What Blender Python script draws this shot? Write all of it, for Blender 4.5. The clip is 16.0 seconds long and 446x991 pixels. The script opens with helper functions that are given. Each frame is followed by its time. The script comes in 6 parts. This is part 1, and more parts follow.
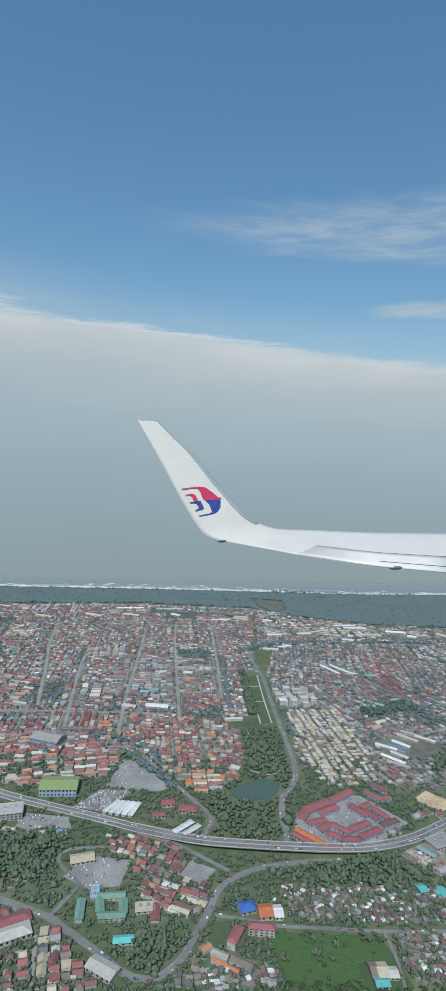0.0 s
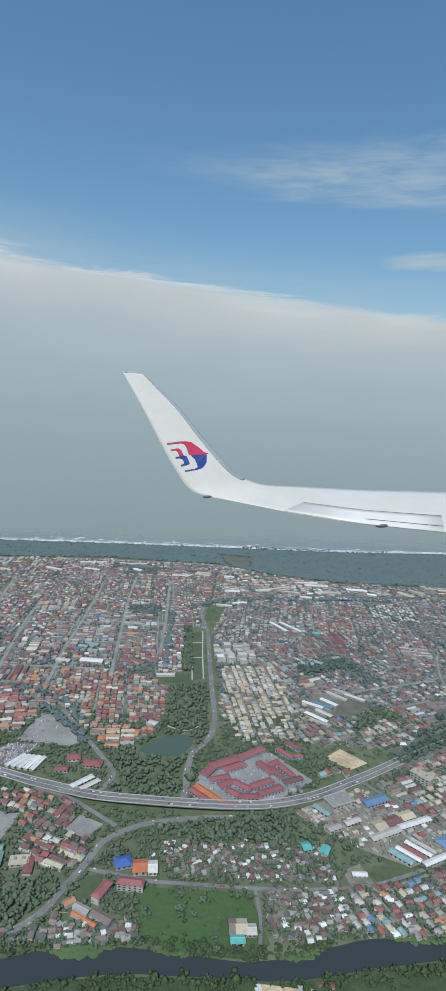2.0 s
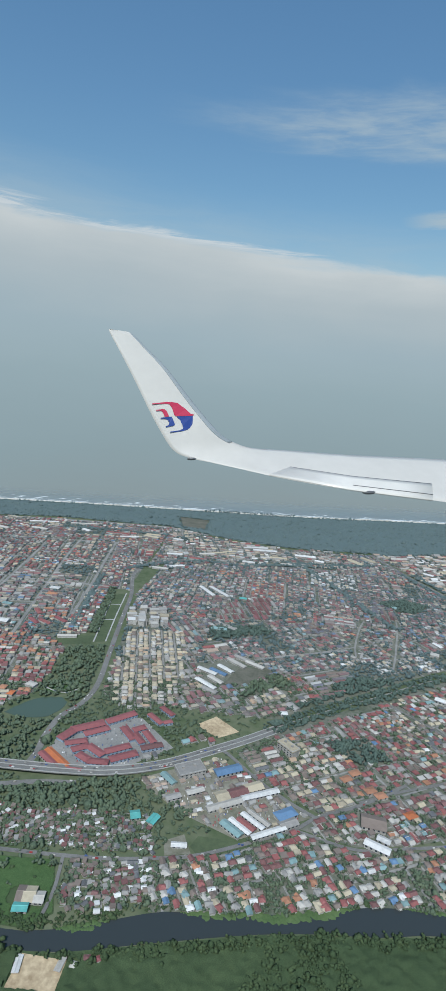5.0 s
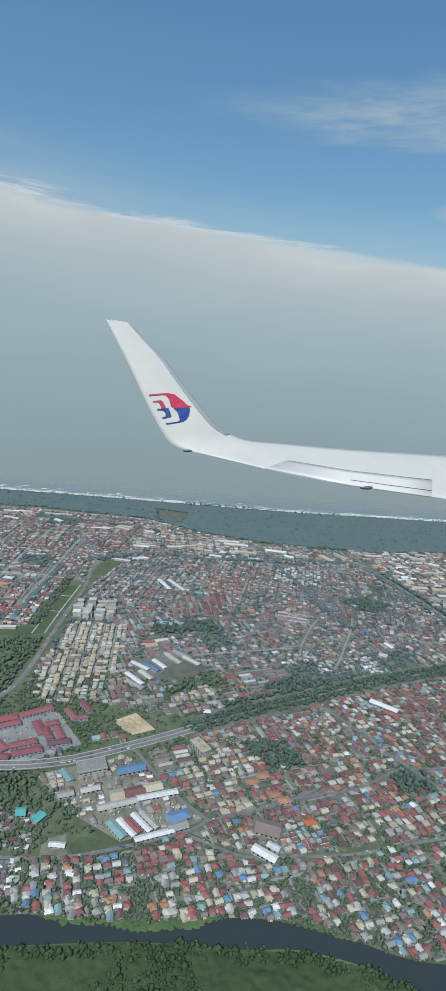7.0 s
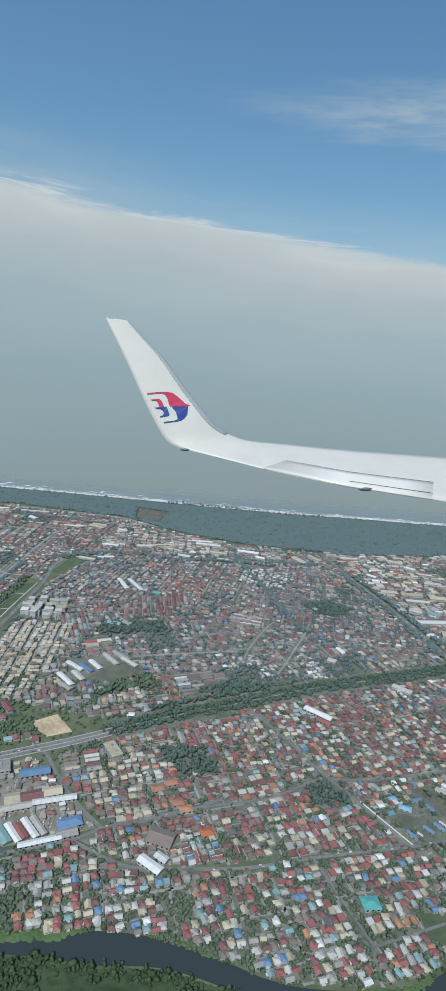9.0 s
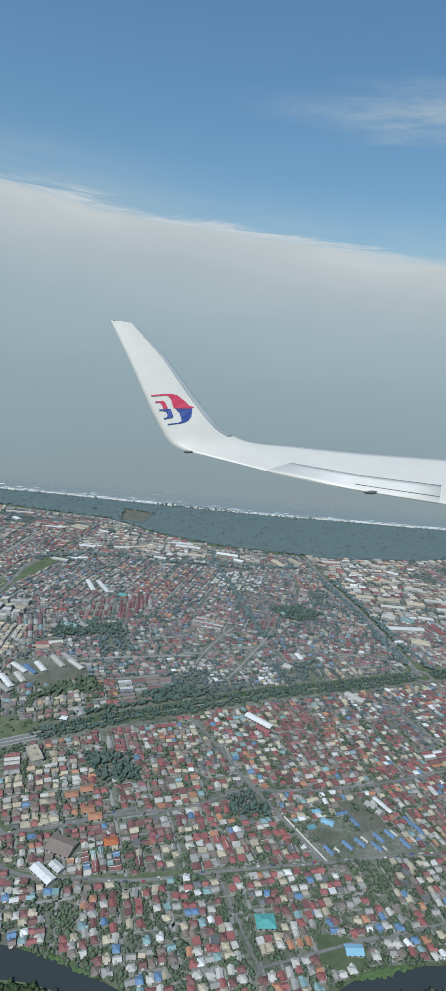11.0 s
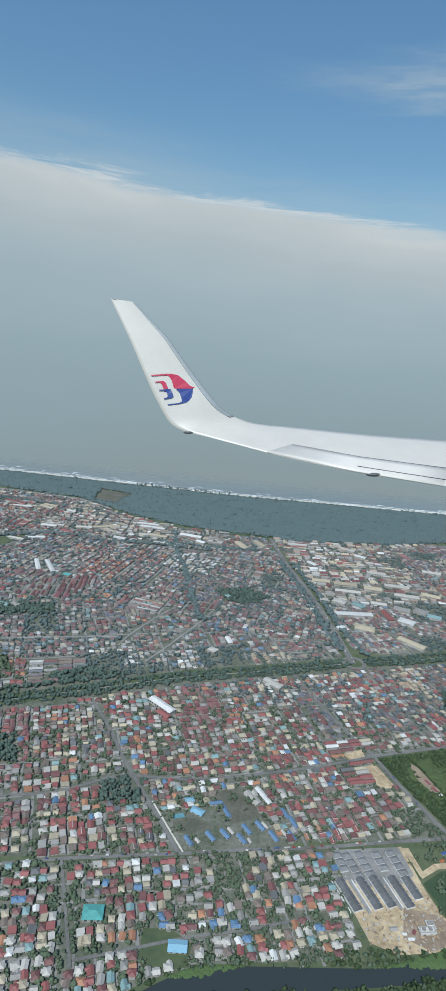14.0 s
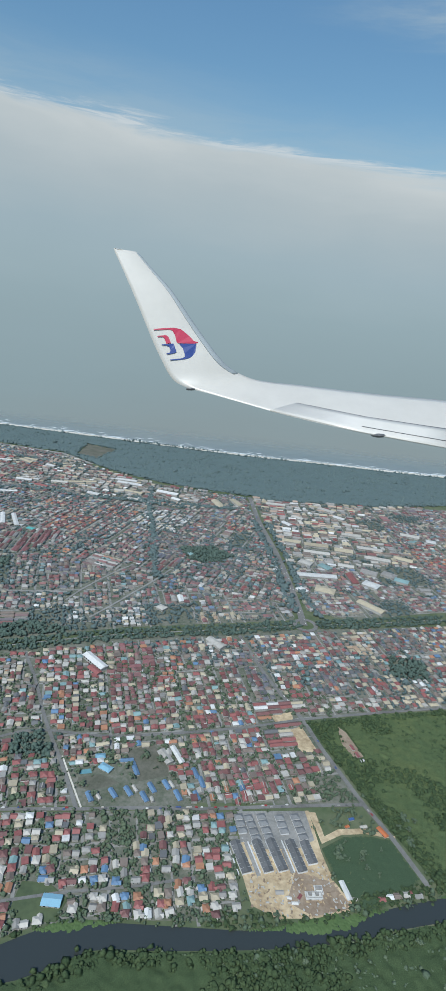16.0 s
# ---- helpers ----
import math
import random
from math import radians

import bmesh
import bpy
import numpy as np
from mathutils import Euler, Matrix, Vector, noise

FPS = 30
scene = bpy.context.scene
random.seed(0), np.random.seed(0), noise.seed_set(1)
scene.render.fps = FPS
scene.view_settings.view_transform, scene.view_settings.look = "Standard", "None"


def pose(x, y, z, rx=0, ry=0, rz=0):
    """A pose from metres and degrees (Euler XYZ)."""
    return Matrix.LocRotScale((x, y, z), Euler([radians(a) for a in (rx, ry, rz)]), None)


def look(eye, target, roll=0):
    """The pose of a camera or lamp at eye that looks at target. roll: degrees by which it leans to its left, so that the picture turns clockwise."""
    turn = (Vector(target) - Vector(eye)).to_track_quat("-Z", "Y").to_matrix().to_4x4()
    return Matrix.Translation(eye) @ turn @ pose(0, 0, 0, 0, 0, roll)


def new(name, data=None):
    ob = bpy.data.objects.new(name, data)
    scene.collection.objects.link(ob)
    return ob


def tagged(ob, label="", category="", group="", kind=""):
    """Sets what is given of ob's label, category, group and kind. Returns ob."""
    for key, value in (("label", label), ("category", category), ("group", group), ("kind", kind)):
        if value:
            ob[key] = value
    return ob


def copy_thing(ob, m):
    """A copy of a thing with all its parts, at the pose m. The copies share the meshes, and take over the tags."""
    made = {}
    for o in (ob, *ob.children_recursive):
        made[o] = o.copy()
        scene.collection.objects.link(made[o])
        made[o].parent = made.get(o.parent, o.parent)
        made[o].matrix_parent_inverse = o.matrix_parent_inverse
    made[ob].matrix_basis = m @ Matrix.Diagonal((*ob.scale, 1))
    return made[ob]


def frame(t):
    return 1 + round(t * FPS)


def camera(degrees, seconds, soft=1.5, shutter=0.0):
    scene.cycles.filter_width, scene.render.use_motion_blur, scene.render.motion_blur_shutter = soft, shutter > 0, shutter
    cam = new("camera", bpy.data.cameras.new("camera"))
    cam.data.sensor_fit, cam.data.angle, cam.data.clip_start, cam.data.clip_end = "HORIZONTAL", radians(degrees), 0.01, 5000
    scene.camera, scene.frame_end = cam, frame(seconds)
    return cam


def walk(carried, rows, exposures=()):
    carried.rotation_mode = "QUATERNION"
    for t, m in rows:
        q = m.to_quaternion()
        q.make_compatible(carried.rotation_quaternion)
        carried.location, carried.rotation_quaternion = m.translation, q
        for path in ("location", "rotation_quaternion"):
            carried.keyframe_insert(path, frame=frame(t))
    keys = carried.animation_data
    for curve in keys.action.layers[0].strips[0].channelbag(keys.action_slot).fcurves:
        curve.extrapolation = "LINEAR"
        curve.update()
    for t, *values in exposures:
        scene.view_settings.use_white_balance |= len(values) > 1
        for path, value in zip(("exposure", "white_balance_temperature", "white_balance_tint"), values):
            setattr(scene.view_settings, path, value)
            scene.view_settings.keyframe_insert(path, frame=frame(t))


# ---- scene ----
cam = camera(43.168, 16.0, 0.85)
# time, eye, yaw to the left of +y, pitch, roll
PATH = [
    (0.0, (0.00, -0.00, 245.00), 0.004, -2.369, 3.078),
    (0.5, (17.31, 4.84, 246.07), 0.037, -3.584, 3.153),
    (1.0, (34.67, 9.50, 247.21), 0.094, -4.902, 3.357),
    (1.5, (51.93, 13.58, 247.77), 0.168, -5.945, 3.538),
    (2.0, (69.83, 17.97, 247.76), 0.288, -6.918, 3.804),
    (2.5, (87.64, 21.99, 247.88), 0.389, -7.625, 4.120),
    (3.0, (104.92, 25.53, 248.35), 0.516, -8.185, 4.442),
    (3.5, (122.19, 29.49, 248.57), 0.621, -8.862, 4.834),
    (4.0, (139.48, 33.57, 248.89), 0.839, -9.540, 5.007),
    (6.5, (227.32, 53.75, 252.57), 2.774, -11.583, 5.144),
    (7.0, (244.15, 57.52, 253.90), 3.075, -11.591, 5.624),
    (7.5, (260.94, 61.32, 255.19), 3.353, -11.638, 6.005),
    (8.0, (277.93, 65.44, 256.34), 3.777, -11.737, 6.173),
    (8.5, (294.45, 69.58, 257.04), 4.227, -11.751, 6.072),
    (9.0, (310.84, 73.76, 257.91), 4.790, -11.783, 6.059),
    (11.5, (389.91, 94.91, 262.54), 7.645, -11.743, 5.786),
    (12.0, (405.43, 99.45, 263.96), 8.157, -11.861, 5.618),
    (12.5, (421.12, 104.52, 264.77), 8.758, -12.026, 5.453),
    (13.0, (436.22, 110.04, 264.85), 9.273, -12.287, 5.464),
    (13.5, (450.86, 115.88, 264.16), 9.548, -12.752, 5.596),
    (14.0, (465.15, 122.68, 263.62), 9.798, -13.799, 5.749),
    (14.5, (479.52, 129.62, 263.54), 10.166, -15.029, 6.046),
    (15.0, (493.82, 137.03, 263.26), 10.513, -16.253, 6.214),
    (15.5, (508.32, 144.26, 262.88), 10.895, -17.248, 6.272),
    (16.0, (522.57, 151.39, 262.77), 11.399, -18.108, 6.506),
]


def heading(yaw, pitch):
    a, b = radians(yaw), radians(pitch)
    return Vector((-math.sin(a) * math.cos(b), math.cos(a) * math.cos(b), math.sin(b)))


walk(cam, [(t, look(eye, Vector(eye) + 100 * heading(yaw, pitch), roll)) for t, eye, yaw, pitch, roll in PATH], [(0.0, 0.3, 5850, 7.5), (3.0, 0.28, 5850, 7.5), (7.0, 0.25, 5850, 6.5), (16.0, 0.26, 5850, 6.5)])

# ---- world, sun ----
from mathutils.geometry import tessellate_polygon

SUN = Vector((-0.10, -0.62, 0.78)).normalized()
world = bpy.data.worlds.new("sky")
scene.world = world
world.use_nodes = True


class Nodes:
    """Helpers for building a node tree."""

    def __init__(self, tree):
        self.t = tree
        tree.nodes.clear()

    def n(self, kind):
        return self.t.nodes.new(kind)

    def put(self, socket, value):
        if isinstance(value, bpy.types.NodeSocket):
            self.t.links.new(value, socket)
        elif value is not None:
            socket.default_value = value

    def math(self, op, a, b=None, c=None, clamp=False):
        node = self.n("ShaderNodeMath")
        node.operation, node.use_clamp = op, clamp
        for socket, value in zip(node.inputs, (a, b, c)):
            self.put(socket, value)
        return node.outputs[0]

    def noise(self, vector, scale, detail=4.0, rough=0.55, distortion=0.0):
        node = self.n("ShaderNodeTexNoise")
        self.put(node.inputs["Vector"], vector)
        self.put(node.inputs["Scale"], scale)
        self.put(node.inputs["Detail"], detail)
        self.put(node.inputs["Roughness"], rough)
        self.put(node.inputs["Distortion"], distortion)
        return node.outputs["Fac"]

    def ramp(self, fac, stops, mode="LINEAR"):
        node = self.n("ShaderNodeValToRGB")
        node.color_ramp.interpolation = mode
        el = node.color_ramp.elements
        while len(el) < len(stops):
            el.new(0.5)
        for e, (pos, col) in zip(el, stops):
            e.position = pos
            e.color = (*col, 1) if len(col) == 3 else col
        self.put(node.inputs[0], fac)
        return node.outputs[0]

    def mix(self, fac, a, b, blend="MIX"):
        node = self.n("ShaderNodeMix")
        node.data_type, node.blend_type = "RGBA", blend
        self.put(node.inputs["Factor"], fac)
        for key, value in (("A", a), ("B", b)):
            sock = [s for s in node.inputs if s.name == key and s.type == "RGBA"][0]
            self.put(sock, (*value, 1) if isinstance(value, tuple) and len(value) == 3 else value)
        return [s for s in node.outputs if s.type == "RGBA"][0]

    def smooth(self, value, low, high):
        node = self.n("ShaderNodeMapRange")
        node.interpolation_type = "SMOOTHSTEP"
        self.put(node.inputs[0], value)
        self.put(node.inputs[1], low)
        self.put(node.inputs[2], high)
        return node.outputs[0]

    def scaled(self, vector, s):
        node = self.n("ShaderNodeMapping")
        self.put(node.inputs["Vector"], vector)
        node.inputs["Scale"].default_value = s
        return node.outputs[0]


def make_sky():
    k = Nodes(world.node_tree)
    sky = k.n("ShaderNodeTexSky")
    sky.sky_type, sky.sun_disc = "NISHITA", False
    sky.sun_elevation = math.asin(SUN.z)
    sky.sun_rotation = math.atan2(SUN.x, SUN.y)
    sky.air_density, sky.dust_density, sky.ozone_density, sky.altitude = 1.0, 0.6, 2.0, 300
    way = k.n("ShaderNodeTexCoord").outputs["Generated"]
    sep = k.n("ShaderNodeSeparateXYZ")
    k.put(sep.inputs[0], way)
    x, y, z = sep.outputs
    base = k.mix(1.0, sky.outputs[0], k.ramp(z, SKY_TINT), "MULTIPLY")
    # a bank of haze and stratus over the sea, its upper edge rising slowly to one side
    rag = k.noise(k.scaled(way, (2.0, 2.0, 13)), 2.0, 8, 0.66, 0.5)
    edge = k.math("ADD", k.math("MULTIPLY_ADD", x, -0.075, 0.219), k.math("MULTIPLY", k.math("SUBTRACT", rag, 0.5), 0.05))
    bank = k.smooth(k.math("SUBTRACT", edge, z), -0.008, 0.012)
    body = k.math("DIVIDE", z, edge)
    soft = k.noise(k.scaled(way, (3, 3, 7)), 1.6, 4, 0.5)
    body = k.math("ADD", body, k.math("MULTIPLY", k.math("SUBTRACT", soft, 0.5), 0.3))
    mist = k.ramp(k.math("MULTIPLY_ADD", body, 0.5, 0.5), BANK)
    # a long feathered sheet of cirrus, broadening to one side, and a small bright streak below it
    fray = k.noise(k.scaled(way, (1.5, 1.5, 9)), 3.0, 9, 0.62, 0.8)
    fibre = k.noise(k.scaled(way, (2.2, 2.2, 15)), 5.0, 8, 0.6, 0.4)
    drift = k.math("MULTIPLY", k.math("SUBTRACT", fray, 0.5), 0.05)
    zc = k.math("ADD", z, drift)
    low = k.math("MULTIPLY_ADD", x, -0.10, 0.365)
    band = k.math("MULTIPLY", k.smooth(k.math("SUBTRACT", zc, low), -0.012, 0.022), k.math("SUBTRACT", 1.0, k.smooth(k.math("SUBTRACT", zc, k.math("MULTIPLY_ADD", x, 0.06, 0.40)), -0.012, 0.03)))
    veil = k.math("MULTIPLY", k.math("MULTIPLY", band, k.smooth(x, -0.20, 0.12)), k.math("MULTIPLY_ADD", k.smooth(fibre, 0.3, 0.72), 0.5, 0.15))
    streak = k.math("MULTIPLY", k.math("SUBTRACT", 1.0, k.smooth(k.math("ABSOLUTE", k.math("SUBTRACT", zc, 0.275)), 0.003, 0.016)), k.smooth(x, 0.2, 0.28))
    veil = k.math("MAXIMUM", veil, k.math("MULTIPLY", streak, k.math("MULTIPLY_ADD", k.smooth(fibre, 0.3, 0.6), 0.6, 0.2)))
    # pale moist air just above the bank
    moist = k.math("MULTIPLY", k.math("SUBTRACT", 1.0, k.smooth(k.math("SUBTRACT", z, edge), 0.0, 0.09)), k.math("MULTIPLY_ADD", k.smooth(fray, 0.3, 0.7), 0.22, 0.2))
    col = k.mix(k.math("MAXIMUM", veil, moist), base, CIRRUS)
    col = k.mix(k.math("MULTIPLY", bank, 0.97), col, mist)
    # bright shreds of cloud lying along the bank's upper edge
    rim = k.math("SUBTRACT", 1.0, k.smooth(k.math("ABSOLUTE", k.math("SUBTRACT", k.math("SUBTRACT", z, edge), 0.001)), 0.0, 0.011))
    shred = k.noise(k.scaled(way, (2.0, 2.0, 26)), 4.5, 7, 0.6, 0.6)
    rim = k.math("MULTIPLY", k.math("MULTIPLY", rim, k.smooth(shred, 0.42, 0.6)), k.math("SUBTRACT", 1.0, k.smooth(x, 0.02, 0.2)))
    col = k.mix(k.math("MULTIPLY", rim, 0.85), col, SHRED)
    bg = k.n("ShaderNodeBackground")
    k.put(bg.inputs["Color"], col)
    bg.inputs["Strength"].default_value = 0.12
    out = k.n("ShaderNodeOutputWorld")
    k.put(out.inputs[0], bg.outputs[0])


SKY_TINT = [(0.15, (0.8, 0.82, 0.65)), (0.4, (0.8, 0.92, 0.84)), (0.75, (0.84, 1.05, 1.02))]
CIRRUS = (3.1, 3.5, 3.55)
SHRED = (4.5, 4.5, 4.3)
BANK = [(0.0, (1.95, 2.22, 2.16)), (0.25, (2.0, 2.45, 2.48)), (0.5, (2.22, 2.72, 2.8)), (0.68, (2.55, 3.0, 3.1)), (0.86, (3.2, 3.42, 3.36)), (0.96, (3.8, 3.88, 3.7)), (1.0, (4.2, 4.2, 3.95))]
make_sky()
lamp = bpy.data.lights.new("sun", "SUN")
lamp.energy, lamp.angle, lamp.color = 3.3, radians(3), (1.0, 0.96, 0.9)
sun = new("sun", lamp)
sun.matrix_world = look((0, 0, 900), Vector((0, 0, 900)) - SUN)


# ---- materials ----
def material(name):
    m = bpy.data.materials.new(name)
    m.use_nodes = True
    return m, Nodes(m.node_tree)


def finish(m, k, color, rough=0.8, metal=0.0, bump=None, strength=0.3, distance=0.2, spec=0.3):
    b = k.n("ShaderNodeBsdfPrincipled")
    k.put(b.inputs["Base Color"], (*color, 1) if isinstance(color, tuple) and len(color) == 3 else color)
    k.put(b.inputs["Roughness"], rough)
    b.inputs["Metallic"].default_value = metal
    b.inputs["Specular IOR Level"].default_value = spec
    if bump is not None:
        bn = k.n("ShaderNodeBump")
        bn.inputs["Strength"].default_value, bn.inputs["Distance"].default_value = strength, distance
        k.put(bn.inputs["Height"], bump)
        k.put(b.inputs["Normal"], bn.outputs[0])
    out = k.n("ShaderNodeOutputMaterial")
    k.put(out.inputs[0], b.outputs[0])
    return m


def position(k):
    return k.n("ShaderNodeNewGeometry").outputs["Position"]


def patchy(name, dark, light, scale, fine, rough=0.9, bump=0.3, spec=0.2):
    """A surface of two colours mixed by a broad and a fine noise."""
    m, k = material(name)
    p = position(k)
    a, b = k.noise(p, scale, 5, 0.6), k.noise(p, fine, 4, 0.6)
    f = k.math("ADD", k.math("MULTIPLY", a, 0.6), k.math("MULTIPLY", b, 0.4))
    return finish(m, k, k.ramp(f, [(0.36, dark), (0.62, light)]), rough, 0, b, bump, 0.3, spec)


def roofing(name, colours, island, rough=0.6):
    """Sheet or tile roofs: each takes one colour of the list, with dirt and fading."""
    m, k = material(name)
    pick = k.n("ShaderNodeNewGeometry").outputs["Random Per Island"] if island else k.n("ShaderNodeObjectInfo").outputs["Random"]
    n = len(colours)
    base = k.ramp(pick, [(i / n, c) for i, c in enumerate(colours)], "CONSTANT")
    p = position(k)
    dirt = k.noise(p, 0.35, 5, 0.65)
    fine = k.noise(p, 3.0, 3, 0.6)
    shade = k.math("ADD", k.math("MULTIPLY_ADD", dirt, 0.7, 0.38), k.math("MULTIPLY", k.math("FRACT", k.math("MULTIPLY", pick, 37.7)), 0.3))
    grey = k.math("MULTIPLY", k.smooth(fine, 0.35, 0.8), 0.25)
    col = k.mix(grey, k.mix(1.0, base, k.ramp(shade, [(0.0, (0, 0, 0)), (1.0, (1, 1, 1))]), "MULTIPLY"), (0.22, 0.2, 0.18))
    return finish(m, k, col, rough, 0, fine, 0.2, 0.1, 0.35)


def foliage(name, colours, bumpy=0.6, low=0.5, high=1.2):
    m, k = material(name)
    g = k.n("ShaderNodeNewGeometry")
    f = k.math("ADD", k.math("MULTIPLY", g.outputs["Random Per Island"], 0.35), k.math("MULTIPLY", k.noise(g.outputs["Position"], 0.018, 4), 0.35))
    f = k.math("ADD", f, k.math("MULTIPLY", k.noise(g.outputs["Position"], 0.16, 4, 0.65), 0.3))
    n = len(colours)
    col = k.ramp(f, [(0.2 + 0.6 * i / (n - 1), c) for i, c in enumerate(colours)])
    fine = k.noise(g.outputs["Position"], 2.2, 4, 0.7)
    col = k.mix(1.0, col, k.ramp(fine, [(0.25, (low, low, low)), (0.7, (high, high, high))]), "MULTIPLY")
    return finish(m, k, col, 0.85, 0, fine, bumpy, 0.5, 0.15)


RED, MAROON, ORANGE = (0.28, 0.095, 0.085), (0.18, 0.08, 0.073), (0.42, 0.2, 0.11)
GREYZ, PALE, WHITE, DARK = (0.32, 0.3, 0.27), (0.48, 0.445, 0.39), (0.65, 0.63, 0.59), (0.13, 0.13, 0.13)
BLUE, TEAL, SAND, BROWN = (0.12, 0.21, 0.33), (0.22, 0.33, 0.32), (0.46, 0.39, 0.27), (0.2, 0.155, 0.125)
GREEN = (0.16, 0.27, 0.2)
MIXED = [RED, GREYZ, MAROON, SAND, RED, BROWN, WHITE, PALE, ORANGE, MAROON, PALE, BROWN, RED, GREYZ, MAROON, SAND, MAROON, SAND, RED, PALE, RED, BLUE, DARK, MAROON, RED, BROWN, SAND, TEAL]
REDS = [RED, MAROON, RED, ORANGE, BROWN, RED, GREYZ, MAROON, ORANGE, PALE, RED, SAND]
GREYS = [GREYZ, BROWN, DARK, GREYZ, SAND, MAROON, BROWN, RED, BROWN, PALE, RED, TEAL, DARK, MAROON]
SANDS = [SAND, PALE, SAND, GREYZ, SAND, (0.5, 0.41, 0.28), SAND, BROWN, PALE, (0.42, 0.3, 0.2)]
SHEDS = [PALE, GREYZ, BROWN, SAND, (0.44, 0.33, 0.25), GREYZ, WHITE, BROWN, PALE, MAROON, SAND, (0.44, 0.33, 0.25), GREYZ, RED]
SHACK = [WHITE, BROWN, DARK, MAROON, GREYZ, BROWN, DARK, BROWN, WHITE, MAROON, BROWN, GREYZ]
M = {}
MAROONS = [MAROON, (0.24, 0.1, 0.1), BROWN, MAROON, (0.26, 0.13, 0.12), GREYZ]
WHITES = [PALE, WHITE, GREYZ, PALE, (0.52, 0.5, 0.46), SAND, PALE, (0.38, 0.4, 0.4)]
SLATES = [DARK, BROWN, (0.17, 0.14, 0.15), MAROON, GREYZ, (0.15, 0.15, 0.17), BROWN]
# far roofs: colours pulled toward grey, distance haze mixed into the paint
HAZED = [tuple(0.66 * c + 0.34 * g for c, g in zip(col, (0.19, 0.19, 0.19))) for col in MIXED]
for key, cols in dict(mixed=MIXED, hazed=HAZED, whites=WHITES, slates=SLATES, maroons=MAROONS, reds=REDS, greys=GREYS, sands=SANDS, sheds=SHEDS, shack=SHACK).items():
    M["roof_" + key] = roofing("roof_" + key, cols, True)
M["roof_each"] = roofing("roof_each", MIXED, False)
M["wall"] = patchy("painted_wall", (0.22, 0.205, 0.18), (0.44, 0.42, 0.385), 0.05, 0.8)
M["ground"] = patchy("ground", (0.055, 0.085, 0.035), (0.14, 0.15, 0.09), 0.012, 0.12)
M["grass"] = patchy("grass", (0.06, 0.08, 0.043), (0.098, 0.122, 0.062), 0.03, 0.35)
M["swamp"] = patchy("swamp_grass", (0.045, 0.07, 0.032), (0.075, 0.102, 0.046), 0.02, 0.3)
M["reed"] = patchy("reeds", (0.06, 0.1, 0.035), (0.1, 0.145, 0.055), 0.06, 0.6)
M["yards"] = patchy("town_yards", (0.085, 0.1, 0.065), (0.19, 0.182, 0.148), 0.05, 0.4)
M["yard"] = patchy("yard_soil", (0.12, 0.12, 0.08), (0.27, 0.25, 0.2), 0.03, 0.25)
M["asphalt"] = patchy("asphalt", (0.13, 0.125, 0.115), (0.205, 0.197, 0.18), 0.05, 0.7)
M["street"] = patchy("street_asphalt", (0.17, 0.165, 0.15), (0.3, 0.285, 0.26), 0.05, 0.7)
M["concrete"] = patchy("concrete", (0.3, 0.29, 0.27), (0.45, 0.44, 0.41), 0.06, 0.9)
M["soil"] = patchy("bare_sandy_soil", (0.3, 0.22, 0.13), (0.56, 0.44, 0.28), 0.05, 0.4)
M["brown_soil"] = patchy("bare_brown_soil", (0.2, 0.145, 0.1), (0.32, 0.25, 0.18), 0.08, 0.5)
M["sand"] = patchy("beach_sand", (0.5, 0.45, 0.36), (0.7, 0.66, 0.58), 0.02, 0.2)
M["foam"] = patchy("surf_foam", (0.6, 0.62, 0.6), (0.85, 0.86, 0.85), 0.03, 0.3)
M["wood"] = foliage("woodland_leaves", [(0.074, 0.1, 0.068), (0.1, 0.131, 0.082), (0.138, 0.165, 0.1)], 0.45, 0.68, 1.2)
# bluish, lifted, low-contrast green: aerial haze put into the far trees' leaf colour
M["coast"] = foliage("hazed_leaves", [(0.094, 0.126, 0.124), (0.107, 0.142, 0.136), (0.121, 0.156, 0.147)], 0.3, 0.85, 1.1)
M["bush"] = foliage("swamp_leaves", [(0.04, 0.064, 0.03), (0.06, 0.088, 0.04), (0.088, 0.118, 0.052)])
M["scrub"] = foliage("scrub_leaves", [(0.045, 0.08, 0.038), (0.085, 0.115, 0.05), (0.155, 0.165, 0.06)], 0.6, 0.6, 1.2)
# mid-distance trees: woodland green tinted part-way to the far trees' painted haze
M["belt"] = foliage("half_hazed_leaves", [(0.07, 0.1, 0.083), (0.086, 0.12, 0.096), (0.108, 0.142, 0.112)], 0.35, 0.75, 1.15)
M["court"] = patchy("painted_court", (0.1, 0.22, 0.25), (0.14, 0.28, 0.31), 0.3, 1.0)
M["worn_field"] = patchy("worn_field", (0.085, 0.088, 0.062), (0.15, 0.14, 0.11), 0.08, 0.5)
M["field"] = foliage("field_grass", [(0.05, 0.078, 0.043), (0.06, 0.09, 0.048), (0.074, 0.102, 0.054)], 0.4, 0.75, 1.15)
M["meadow"] = foliage("meadow_grass", [(0.045, 0.085, 0.03), (0.065, 0.11, 0.04), (0.095, 0.14, 0.055)], 0.4, 0.7, 1.2)
M["white_wall"] = patchy("white_wall", (0.5, 0.49, 0.47), (0.68, 0.67, 0.65), 0.1, 1.0)
M["bark"] = patchy("bark", (0.08, 0.06, 0.045), (0.16, 0.13, 0.1), 0.3, 2)
M["white_paint"] = patchy("white_paint", (0.74, 0.74, 0.73), (0.8, 0.8, 0.79), 0.02, 0.2, 0.35, 0.02, 0.5)


